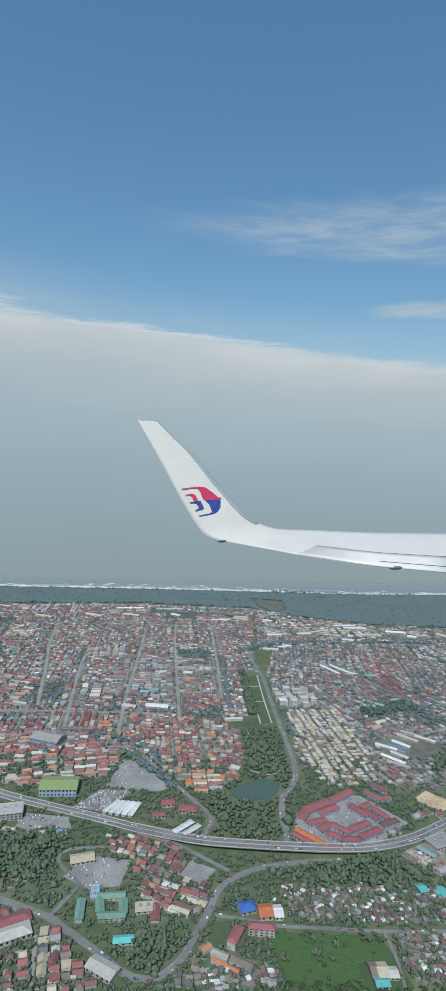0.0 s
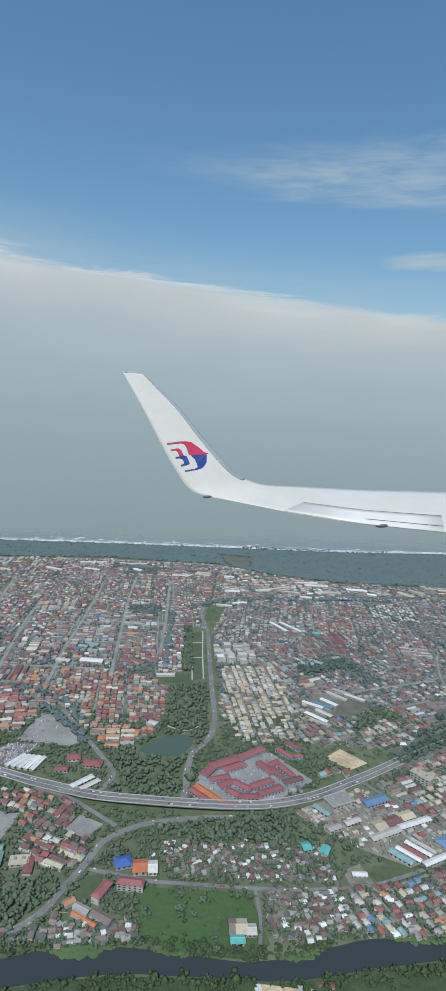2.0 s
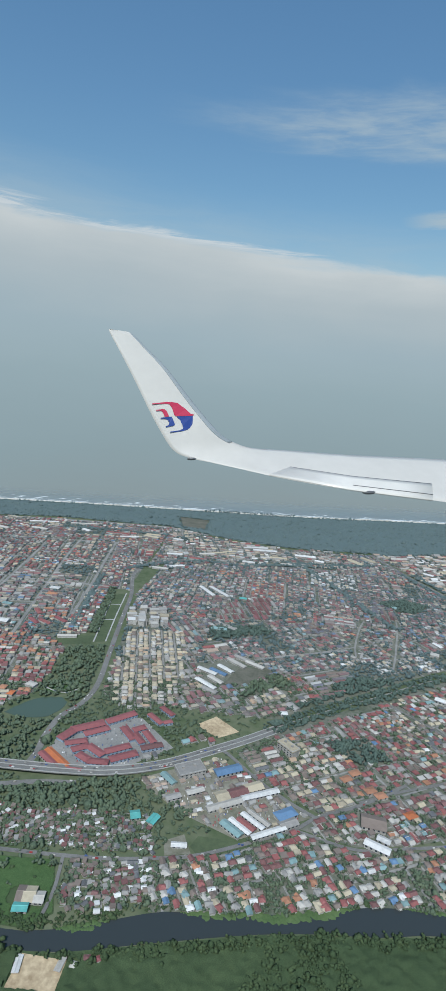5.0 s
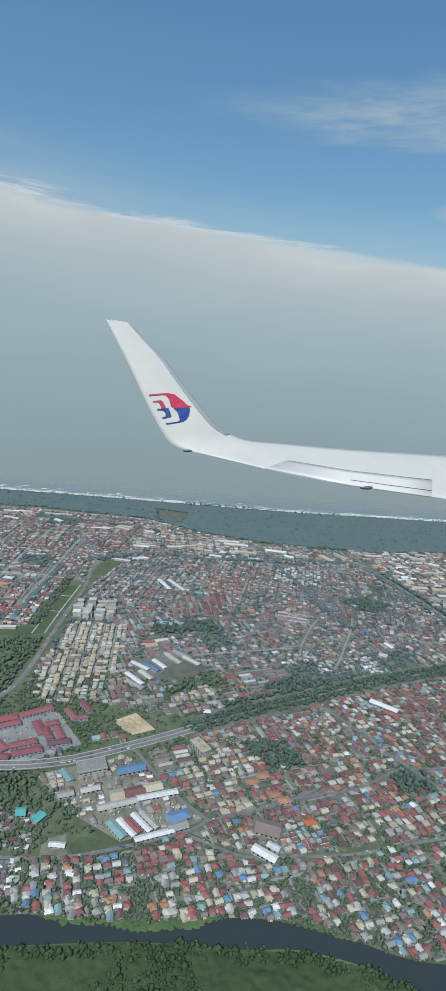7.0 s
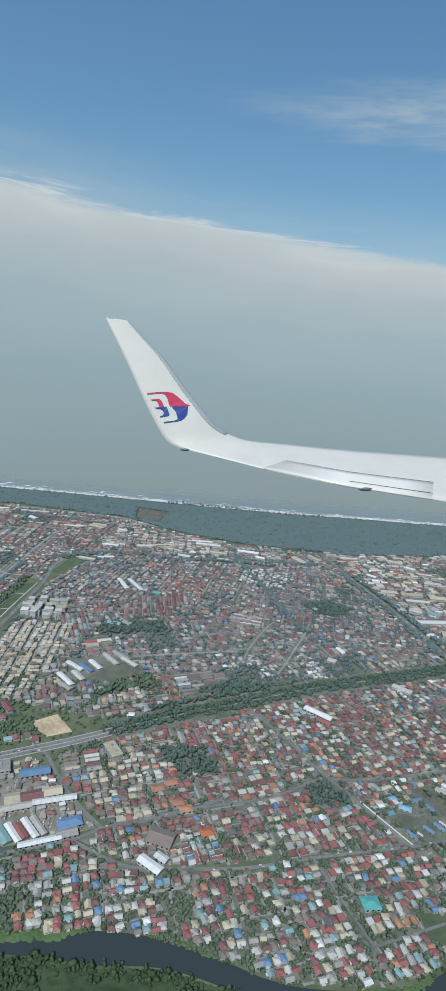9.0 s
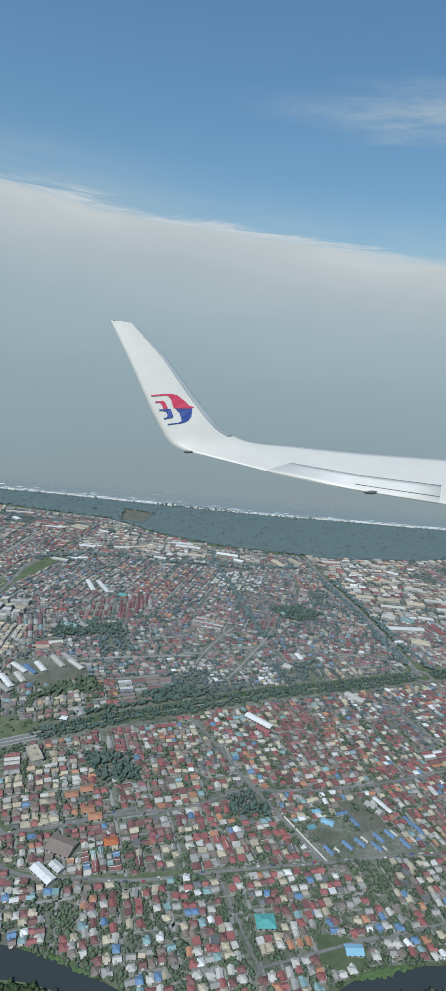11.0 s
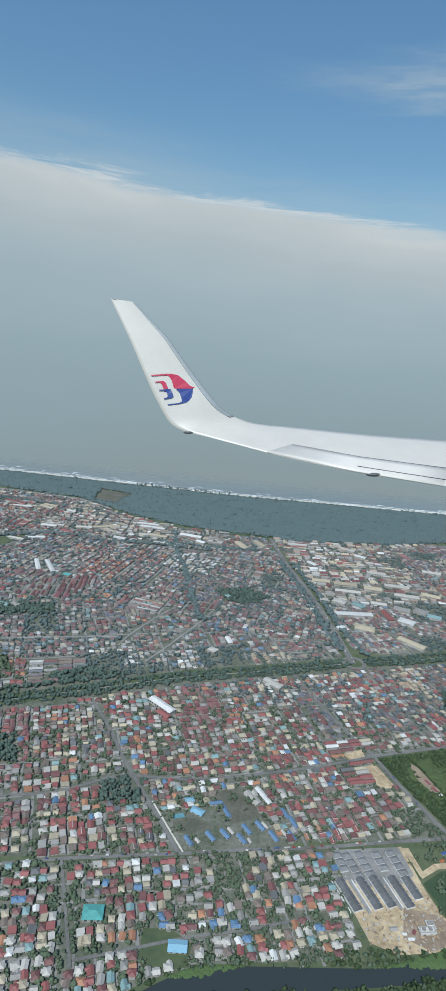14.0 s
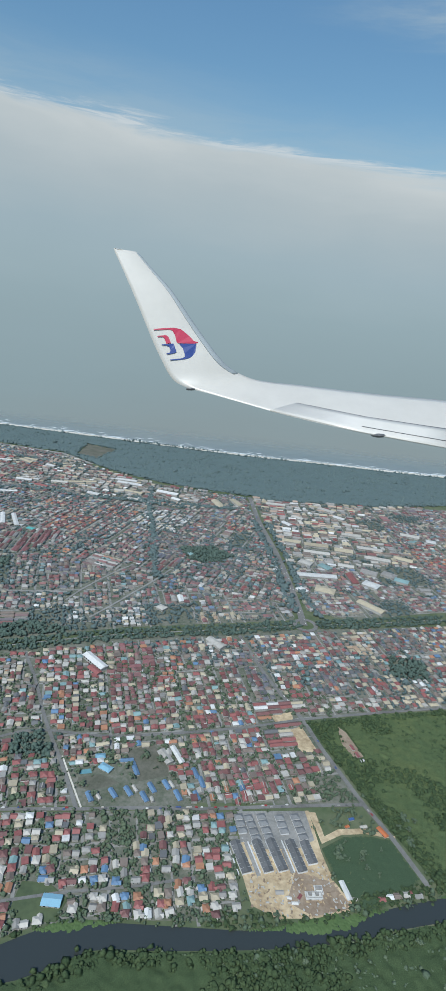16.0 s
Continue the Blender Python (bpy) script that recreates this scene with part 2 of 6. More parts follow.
def water(name, colour, scale, rough, bump, mirror=0.0):
    m, k = material(name)
    p = position(k)
    a, b = k.noise(p, scale, 6, 0.6), k.noise(p, 0.004, 4, 0.5)
    col = k.mix(b, colour, tuple(0.88 * c for c in colour))
    return finish(m, k, col, rough, mirror, a, bump, 0.6, 0.5)


M["river"] = water("river_water", (0.04, 0.046, 0.044), 0.25, 0.22, 0.12)


def sea_water():
    """Turbid shallow sea: alpha fades out a few hundred metres off the beach, imitating mist."""
    m, k = material("sea_water")
    sep = k.n("ShaderNodeSeparateXYZ")
    p = position(k)
    k.put(sep.inputs[0], p)
    off = k.math("SUBTRACT", sep.outputs[1], k.math("MULTIPLY_ADD", sep.outputs[0], 0.21, 1154.0))
    col = k.mix(k.noise(p, 0.004, 4), (0.16, 0.19, 0.182), (0.2, 0.225, 0.213))
    b = k.n("ShaderNodeBsdfPrincipled")
    k.put(b.inputs["Base Color"], col)
    b.inputs["Roughness"].default_value = 0.4
    k.put(b.inputs["Alpha"], k.math("SUBTRACT", 1.0, k.smooth(off, 0.0, 170.0)))
    out = k.n("ShaderNodeOutputMaterial")
    k.put(out.inputs[0], b.outputs[0])
    return m


M["sea"] = sea_water()
M["pond"] = water("pond_water", (0.075, 0.105, 0.075), 0.3, 0.15, 0.1)


# ---- building helpers ----
def mesh_of(name, verts, faces, mats, index=None):
    me = bpy.data.meshes.new(name)
    if isinstance(faces, np.ndarray):
        me.vertices.add(len(verts))
        me.vertices.foreach_set("co", np.asarray(verts, "f").ravel())
        me.loops.add(faces.size)
        me.loops.foreach_set("vertex_index", faces.astype("i").ravel())
        me.polygons.add(len(faces))
        me.polygons.foreach_set("loop_start", np.arange(0, faces.size, faces.shape[1], dtype="i"))
    else:
        me.from_pydata([tuple(v) for v in verts], [], [tuple(f) for f in faces])
    for m in mats if isinstance(mats, (list, tuple)) else [mats]:
        me.materials.append(m)
    if index is not None:
        me.polygons.foreach_set("material_index", np.array(index, "i"))
    me.update()
    return me


def part(name, bm, mat, parent, label=""):
    """Links a bmesh, or ready mesh data, as one mesh object under its thing."""
    if isinstance(bm, bmesh.types.BMesh):
        me = bpy.data.meshes.new(name)
        bm.to_mesh(me)
        bm.free()
        me.materials.append(mat)
    else:
        me = bm
    ob = new(name, me)
    ob.parent = parent
    return tagged(ob, label) if label else ob


def thing(name, label, category, where=(0, 0, 0), turn=0.0, group="", kind=""):
    ob = new(name)
    ob.matrix_world = pose(*where, 0, 0, turn)
    return tagged(ob, label, category, group, kind)


def inside(pts, poly):
    """Which of the points lie in the polygon."""
    p, q = np.asarray(pts, float), np.asarray(poly, float)
    hit = np.zeros(len(p), bool)
    for (x1, y1), (x2, y2) in zip(q, np.roll(q, -1, 0)):
        cut = (y1 > p[:, 1]) != (y2 > p[:, 1])
        hit ^= cut & (p[:, 0] < (x2 - x1) * (p[:, 1] - y1) / (y2 - y1 + 1e-12) + x1)
    return hit


def near_line(pts, line, width):
    p = np.asarray(pts, float)
    hit = np.zeros(len(p), bool)
    for a, b in zip(line[:-1], line[1:]):
        a, b = np.asarray(a, float), np.asarray(b, float)
        d = b - a
        s = np.clip(((p - a) @ d) / (d @ d + 1e-9), 0, 1)
        hit |= np.hypot(*(p - a - s[:, None] * d).T) < width
    return hit


def curve_of(line, step=4.0):
    """A smooth line through the corners of a plan."""
    q = [Vector(v) for v in line]
    q = [2 * q[0] - q[1], *q, 2 * q[-1] - q[-2]]
    out = []
    for i in range(1, len(q) - 2):
        a, b, c, d = q[i - 1], q[i], q[i + 1], q[i + 2]
        n = max(1, int((c - b).length / step))
        for s in range(n):
            u = s / n
            out.append(0.5 * (2 * b + (c - a) * u + (2 * a - 5 * b + 4 * c - d) * u * u + (3 * b - a - 3 * c + d) * u**3))
    return [*out, q[-2]]


def ribbon(line, width, z, thick=0.0, smooth=True):
    """Corners and faces of a strip along a line; with a thickness it has sides."""
    pts = curve_of(line) if smooth else [Vector(v) for v in line]
    v, f = [], []
    for i, p in enumerate(pts):
        d = pts[min(i + 1, len(pts) - 1)] - pts[max(i - 1, 0)]
        nrm = Vector((-d.y, d.x)).normalized() * width / 2
        zz = z(i / (len(pts) - 1)) if callable(z) else z
        for s in (-1, 1):
            v.append((p.x + s * nrm.x, p.y + s * nrm.y, zz))
    m = len(pts)
    for i in range(m - 1):
        f.append((2 * i, 2 * i + 2, 2 * i + 3, 2 * i + 1)[::-1])
    f = [g[::-1] for g in f]
    if thick:
        v += [(x, y, zz - thick) for x, y, zz in v]
        o = 2 * m
        for i in range(m - 1):
            a = 2 * i
            f += [(a, a + o, a + 2 + o, a + 2), (a + 1, a + 3, a + 3 + o, a + 1 + o), (a + o, a + 1 + o, a + 3 + o, a + 2 + o)]
    return v, f


def sheet(name, outline, z, mat, label, category, smooth=False, parent=None):
    """A flat patch of ground cover."""
    pts = [(p.x, p.y) for p in curve_of([*outline, outline[0]], 6)][:-1] if smooth else outline
    faces = []
    for a, b, c in tessellate_polygon([[Vector((x, y, 0)) for x, y in pts]]):
        (ax, ay), (bx, by), (cx, cy) = pts[a], pts[b], pts[c]
        faces.append((a, b, c) if (bx - ax) * (cy - ay) - (cx - ax) * (by - ay) > 0 else (a, c, b))
    me = mesh_of(name, [(x, y, z) for x, y in pts], faces, mat)
    return tagged(new(name, me), label, category, kind="structure")


class Soup:
    """Many small copies of template shapes, gathered into one mesh."""

    def __init__(self):
        self.v, self.f, self.i, self.n = [], [], [], 0

    def add(self, verts, faces, index):
        self.v.append(verts)
        self.f += [tuple(j + self.n for j in f) for f in faces]
        self.i += index
        self.n += len(verts)

    def object(self, name, mats, label, category):
        me = mesh_of(name, np.concatenate(self.v), self.f, mats, self.i)
        return tagged(new(name, me), label, category, kind="stuff")


def house_shape(kind, w, d, h, r, o=0.5):
    """Verts, faces and material index (0 wall, 1 roof) of a small house of width w, depth d, wall h, roof rise r, eaves o."""
    a, b = w / 2, d / 2
    v = [(-a, -b, 0), (a, -b, 0), (a, b, 0), (-a, b, 0), (-a, -b, h), (a, -b, h), (a, b, h), (-a, b, h)]
    f = [(0, 1, 5, 4), (1, 2, 6, 5), (2, 3, 7, 6), (3, 0, 4, 7)]
    i = [0, 0, 0, 0]
    A, B, e = a + o, b + o, h - 0.12
    n = len(v)
    if kind == "flat":
        v += [(-A, -B, e), (A, -B, e), (A, B, e), (-A, B, e), (-A, -B, h + 0.3), (A, -B, h + 0.3), (A, B, h + 0.3), (-A, B, h + 0.3)]
        f += [tuple(n + j for j in g) for g in ((0, 1, 5, 4), (1, 2, 6, 5), (2, 3, 7, 6), (3, 0, 4, 7), (4, 5, 6, 7))]
        i += [1] * 5
    else:
        ridge = max(A - B * 0.85, 0.3) if kind == "hip" else A
        v += [(-A, -B, e), (A, -B, e), (A, B, e), (-A, B, e), (-ridge, 0, h + r), (ridge, 0, h + r)]
        f += [tuple(n + j for j in g) for g in ((0, 1, 5, 4), (1, 2, 5), (2, 3, 4, 5), (3, 0, 4), (3, 2, 1, 0))]
        i += [1] * 5
    return np.array(v, float), f, i


def turned(v, angle, x, y, z=0.0):
    c, s = math.cos(angle), math.sin(angle)
    return np.c_[v[:, 0] * c - v[:, 1] * s + x, v[:, 0] * s + v[:, 1] * c + y, v[:, 2] + z]


# ---- the lie of the land ----
COAST = [(-4600, 150), (-2000, 760), (-900, 1000), (-423, 1100), (-140, 1148), (60, 1174), (320, 1208), (520, 1252), (680, 1284), (1000, 1370), (2200, 1640), (4600, 2150)]
BANK_N = [(-400, 170), (-200, 205), (-110, 225), (-35, 242), (0, 253), (30, 257), (60, 256), (95, 254), (118, 259), (134, 264), (157, 271), (184, 273), (219, 277), (250, 284), (276, 287), (300, 286),
          (322, 281), (345, 277), (380, 281), (409, 290), (433, 309), (453, 318), (495, 329), (524, 337), (553, 351), (580, 364), (600, 375), (700, 425), (900, 500)]
BANK_S = [(-400, 155), (-200, 190), (-100, 212), (-20, 232), (30, 243), (70, 245), (112, 246), (155, 255), (199, 264), (230, 268), (262, 270), (290, 274), (322, 270), (345, 263), (385, 266),
          (433, 288), (457, 307), (483, 315), (523, 328), (550, 338), (572, 348), (597, 362), (700, 408), (900, 480)]
HIGHWAY = [(-260, 440), (-180, 415), (-136, 400), (-101, 390), (-70, 381), (-45, 373), (-22, 366), (0, 361), (32, 359), (60, 359), (81, 360), (105, 363), (129, 371), (151, 383), (171, 396), (195, 412), (222, 432)]
BELT = [(218, 432), (261, 462), (302, 488), (371, 533), (449, 574), (508, 607)]
BELT_EAST = [(535, 620), (575, 640), (642, 676), (760, 735), (1000, 850)]
BOULEVARD = [(54, 362), (56, 378), (55, 396), (58, 420), (68, 439), (73, 469), (69, 530), (64, 600), (60, 668), (55, 700), (49, 735), (49, 765), (58, 800), (90, 826), (150, 834), (230, 838), (330, 846)]
RIVER_ROAD = [(90, 352), (64, 349), (35, 341), (24, 335), (11, 323), (4, 303), (-3, 286), (-9, 272), (-19, 262), (-30, 261), (-40, 266), (-52, 275), (-72, 288), (-83, 295), (-112, 305), (-170, 320), (-260, 335)]
VILLAGE_ROAD = [(8, 302), (25, 300), (43, 297), (65, 297), (95, 297), (122, 298), (145, 301), (169, 306), (195, 317), (225, 332), (242, 345), (269, 358), (305, 382)]
GRID_ROAD = [(225, 332), (260, 322), (291, 327), (323, 334), (361, 349), (418, 369), (451, 381), (487, 393), (528, 409), (571, 425)]
CROSS_ROAD = [(269, 360), (295, 373), (336, 390), (366, 413), (410, 424), (451, 442), (494, 464), (529, 485), (571, 507), (621, 532), (760, 600)]
DIAGONAL = [(319, 481), (342, 456), (368, 424), (396, 394), (418, 369)]
DIAGONAL_EAST = [(466, 572), (494, 529), (511, 507), (529, 485), (544, 462), (560, 440), (571, 425), (584, 410), (598, 391), (603, 384)]
COAST_ROAD = [(518, 612), (501, 671), (472, 758), (435, 852), (408, 935), (402, 951)]
WORKS_ROAD = [(175, 402), (184, 396), (203, 374), (222, 356), (240, 343)]
PARK_ROAD = [(-57, 472), (-29, 435), (-8, 407), (4, 389), (0, 372), (-6, 362)]
SCHOOL_ROAD = [(-81, 296), (-75, 310), (-72, 320), (-82, 329), (-90, 340), (-85, 349), (-58, 354)]
JETTY_LANE = [(100, 297), (102, 277), (101, 263)]
BLOCK_LANE = [(360, 348), (373, 326), (388, 300)]
SOUTH_LANE = [(388, 303), (410, 314), (434, 326), (464, 339), (490, 352)]
FAR_STREET = [(306, 566), (310, 592), (322, 634), (333, 662)]
FAR_CURVE = [(338, 548), (347, 575), (356, 606), (366, 640), (372, 668)]
FAR_LINK = [(205, 540), (250, 560), (300, 580)]
OLD_STREETS = [[(-84, 490), (-88, 549), (-93, 604), (-96, 684), (-101, 760), (-106, 850)], [(-31, 545), (-40, 631), (-49, 716), (-58, 800), (-64, 900)], [(-176, 560), (-205, 682), (-224, 755), (-240, 840)], [(10, 603), (5, 702), (-3, 807), (-8, 890)], [(-136, 515), (-150, 600), (-161, 667), (-170, 760)],
               [(-300, 648), (-205, 662), (-133, 675), (-48, 691), (19, 698)], [(-260, 540), (-159, 548), (-91, 553), (-35, 556)], [(-280, 760), (-140, 775), (-20, 790), (46, 800)], [(-290, 850), (-140, 872), (-20, 884), (70, 890)]]
LAWN_PATHS = [[(39, 672), (44, 610), (49, 545)], [(53, 678), (56, 610), (60, 548)], [(41, 640), (54, 642)], [(44, 598), (57, 600)], [(20, 470), (36, 456), (52, 452), (62, 462)]]
SLIP_ROAD = [(16, 337), (-2, 349), (-20, 360), (-45, 368)]

shore = [(p.x, p.y) for p in curve_of(COAST, 60)]
sheet("ground", shore + [(4700, -4700), (-4700, -4700)], 0.0, M["ground"], "green and dusty coastal plain reaching the horizon", "ground")
sheet("sea", shore + [(x, y + 172 + 0.02 * abs(x)) for x, y in shore[::-1]], 0.3, M["sea"], "hazy grey-green sea beyond the beach", "sea")


def strip(name, line, width, z, mat, label, category, thick=0.0, kind="structure"):
    v, f = ribbon(line, width, z, thick)
    return tagged(new(name, mesh_of(name, v, f, mat)), label, category, kind=kind)


strip("beach", [(x, y - 7) for x, y in COAST], 12, 0.45, M["sand"], "pale sandy beach along the sea", "beach")
rng = np.random.default_rng(3)
surf = Soup()
line = [p for p in curve_of(COAST, 9) if -800 < p.x < 1300]
for i, p in enumerate(line[:-1]):
    if rng.random() < 0.97:
        for row in range(3):
            if rng.random() < (0.9, 0.22, 0.06)[row]:
                o, l, w = 5 + row * 13 + rng.normal(0, 2.5), rng.uniform(6, 24), rng.uniform(2.0, 7.0)
                pts = [(l * (j / 4 - 0.5), o + 1.5 * math.sin(j * 1.7 + i) + s * w * (1 - abs(j / 2 - 1)) / 2, 0.5) for s in (-1, 1) for j in range(5)]
                d = line[i + 1] - p
                surf.add(turned(np.array(pts), math.atan2(d.y, d.x), p.x, p.y), [(j, j + 1, j + 6, j + 5) for j in range(4)], [0] * 4)
surf.object("surf", [M["foam"]], "white breaking waves along the shore", "waves")

sheet("river", [tuple(p) for p in curve_of(BANK_N, 8)] + [tuple(p) for p in curve_of(BANK_S, 8)][::-1], 0.25, M["river"], "dark slow river between green banks", "river")
sheet("swamp", [(x, y - 0.4) for x, y in BANK_S] + [(900, -700), (-700, -700)], 0.12, M["swamp"], "bright green swamp south of the river", "swamp")

# roads
RING = [(519 + 9.5 * math.cos(a * 0.2618), 613 + 9.5 * math.sin(a * 0.2618)) for a in range(25)]
strip("highway", HIGHWAY, 8.0, HIGH := lambda u: 0.3 + 3.0 * max(0.0, 1 - ((u - 0.62) / 0.2) ** 2) if 0.42 < u < 0.82 else 0.3, M["asphalt"], "grey dual carriageway rising on to a flyover", "road", 0.7)
for n, (name, line, width) in enumerate((("boulevard", BOULEVARD, 4.6), ("river_road", RIVER_ROAD, 4.2), ("village_road", VILLAGE_ROAD, 2.4), ("grid_road", GRID_ROAD, 2.2), ("cross_road", CROSS_ROAD, 2.2),
                                          ("diagonal_road", DIAGONAL, 2.2), ("east_road", DIAGONAL_EAST, 2.8), ("works_road", WORKS_ROAD, 2.6), ("park_road", PARK_ROAD, 3.6),
                                          ("school_road", SCHOOL_ROAD, 2.4), ("jetty_lane", JETTY_LANE, 1.8), ("block_lane", BLOCK_LANE, 1.6), ("south_lane", SOUTH_LANE, 1.5), ("far_street", FAR_STREET, 1.9),
                                          ("far_link", FAR_LINK, 2.8), ("far_curve", FAR_CURVE, 1.9), ("slip_road", SLIP_ROAD, 3.0), ("coast_road", COAST_ROAD, 6.5))):
    strip(name, line, width, 0.30 + 0.012 * n, M["street" if name[:4] == "far_" else "asphalt"], "worn grey asphalt road through the town", "road", 0.28)
for n, line in enumerate(OLD_STREETS):
    strip("old_town_street", line, 3.4, 0.17 + 0.012 * n, M["street"], "straight pale street through the old town", "road", 0.2)
for n, line in enumerate(LAWN_PATHS):
    strip("park_path", line, 1.3, 0.33 + 0.01 * n, M["concrete"], "pale concrete path round a park lawn", "path", 0.1)
for name, off in (("parapet_south", -4.0), ("parapet_north", 4.0), ("median", 0.0)):
    pts = curve_of(HIGHWAY)
    side = [Vector((-(b - a).y, (b - a).x)).normalized() * off for a, b in zip(pts, [*pts[1:], 2 * pts[-1] - pts[-2]])]
    strip(name, [tuple(p + q) for p, q in zip(pts, side)][::3], 0.3, lambda u: HIGH(u) + 0.45, M["concrete"], "pale concrete barrier along the highway", "barrier", 0.5)
strip("roundabout", RING, 3.6, 0.53, M["asphalt"], "grey roundabout at the end of the tree belt", "roundabout", 0.3)
strip("white_drain", [(393, 400), (402, 390), (420, 370.5)], 0.9, 0.42, M["sand"], "pale concrete drain beside a road", "drain", 0.3)

# ground covers: name, material, label, category, outline
COVERS = [
    ("meadow", "swamp", "lush green riverside meadow", "meadow", [(34, 293), (66, 293), (97, 294), (106, 264), (95, 255), (60, 257), (44, 262)]),
    ("triangle_lawn", "grass", "mown grass beside the road", "lawn", [(4, 279), (6, 298), (19, 299), (15, 284)]),
    ("car_park", "street", "bare grey gravel car park", "car park", [(-78, 421), (-72, 463), (-62, 462), (-25, 427), (-35, 419)]),
    ("hall_car_park", "street", "grey car park full of cars", "car park", [(-96, 394), (-80, 418), (-56, 418), (-74, 390)]),
    ("bus_yard", "street", "grey yard beside the highway", "yard", [(-128, 366), (-126, 384), (-95, 382), (-90, 370)]),
    ("depot_yard", "street", "grey depot yard with parked buses", "yard", [(-83, 325), (-72, 345), (-45, 342), (-48, 320), (-65, 316)]),
    ("corner_lot", "street", "grey empty lot beside houses", "yard", [(-14, 332), (-8, 345), (8, 338), (0, 322)]),
    ("works_yard", "yard", "grey yards between industrial sheds", "yard", [(128, 362), (178, 391), (237, 343), (192, 320), (160, 335), (140, 350)]),
    ("mall_yard", "street", "grey forecourts between shop blocks", "yard", [(62, 384), (66, 402), (100, 426), (118, 428), (146, 396), (118, 372), (90, 360), (76, 362)]),
    ("sandy_lot", "soil", "patch of bare yellow sand", "bare soil", [(160, 427), (174, 440), (192, 423), (177, 413), (168, 419)]),
    ("brown_lot", "yard", "bare brown lot beside the road", "bare soil", [(151, 314), (162, 320), (167, 307), (153, 304)]),
    ("works_lawn", "grass", "green lot between roads", "lawn", [(170, 320), (190, 319), (196, 318), (170, 307), (166, 312)]),
    ("school_ground", "yards", "worn school field", "field", [(403, 393), (425, 408), (448, 424), (467, 398), (481, 391), (418, 371)]),
    ("school_pitch", "worn_field", "grey-brown worn playing pitch", "field", [(424, 414), (441, 428), (454, 415), (458, 407), (442, 397), (440, 403), (432, 411)]),
    ("school_yard", "worn_field", "grey-brown worn school yard", "field", [(409, 389), (420, 395), (433, 393), (421, 383), (411, 382)]),
    ("sports_court", "court", "blue-green painted sports court", "court", [(408, 394), (413, 397), (415, 394), (409, 391)]),
    ("construction_site", "soil", "torn-up yellow soil of a building site", "building site", [(503, 394), (540, 410), (549, 386), (556, 372), (568, 361), (548, 350), (532, 345), (519, 347), (512, 360)]),
    ("terrace_yard", "street", "grey paved lanes between new terraces", "yard", [(501, 396), (538, 409), (545, 392), (537, 384), (520, 378), (507, 378)]),
    ("brown_plot", "brown_soil", "bare brown plot round a concrete block", "bare soil", [(537, 371), (555, 371), (566, 361), (548, 351), (535, 354)]),
    ("field_track", "soil", "sandy track round the green field", "track", [(540, 409), (549, 391), (559, 400), (572, 405), (588, 407), (588, 409), (570, 408), (557, 403), (550, 396), (544, 410)]),
    ("green_field", "grass", "flat green field by the river", "field", [(549, 388), (560, 399), (573, 404), (587, 406), (600, 388), (590, 372), (571, 360), (560, 368)]),
    ("scrub_land", "swamp", "overgrown green scrub east of the road", "scrub", [(533, 482), (571, 504), (625, 531), (760, 595), (900, 560), (900, 505), (700, 430), (614, 380), (604, 390), (576, 424)]),
    ("scrub_clearing", "brown_soil", "bare brown strip cleared in the scrub", "bare soil", [(553, 487), (559, 483), (571, 464), (566, 460), (557, 470)]),
    ("sandy_plot", "soil", "bare sandy building plot", "bare soil", [(507, 482), (521, 490), (523, 482), (512, 475)]),
    ("roadside_sand", "soil", "bare sandy ground by the road", "bare soil", [(519, 469), (529, 478), (542, 458), (532, 454)]),
    ("park_lawn", "grass", "long green lawn beside the boulevard", "lawn", [(40, 670), (52, 676), (59, 548), (50, 544)]),
    ("ball_field", "grass", "mown green ball field behind the park", "lawn", [(12, 549), (48, 559), (47, 540), (15, 531)]),
    ("park_meadow", "meadow", "green lawn between park trees", "lawn", [(34, 452), (40, 470), (60, 474), (62, 456), (48, 450)]),
    ("college_field", "worn_field", "green college playing field", "lawn", [(176, 488), (190, 520), (214, 527), (222, 520), (196, 492)]),
    ("coast_clearing", "worn_field", "cleared ground behind the coastal trees", "clearing", [(66, 1098), (124, 1090), (122, 1018), (84, 1022)]),
    ("rail_yard", "street", "long grey yard before the coastal trees", "yard", [(-205, 985), (-61, 1001), (60, 1008), (130, 978), (132, 984), (62, 1016), (-60, 1009), (-205, 993)]),
    ("south_lot", "soil", "sandy lot on the south bank", "bare soil", [(99, 244), (119, 243), (118, 229), (97, 229)]),
    ("house_lot", "grass", "green lot among houses", "lawn", [(413, 325), (425, 328), (437, 324), (437, 313), (421, 308), (415, 312)]),
]
for i, (name, mat, label, category, outline) in enumerate(COVERS):
    sheet(name, outline, 0.13 + 0.006 * i, M[mat], label, category)
sheet("pond", [(16, 418), (25, 432), (36, 442), (51, 445), (57, 439), (55, 427), (49, 418), (33, 414)], 0.22, M["pond"], "still green park pond", "pond", True)

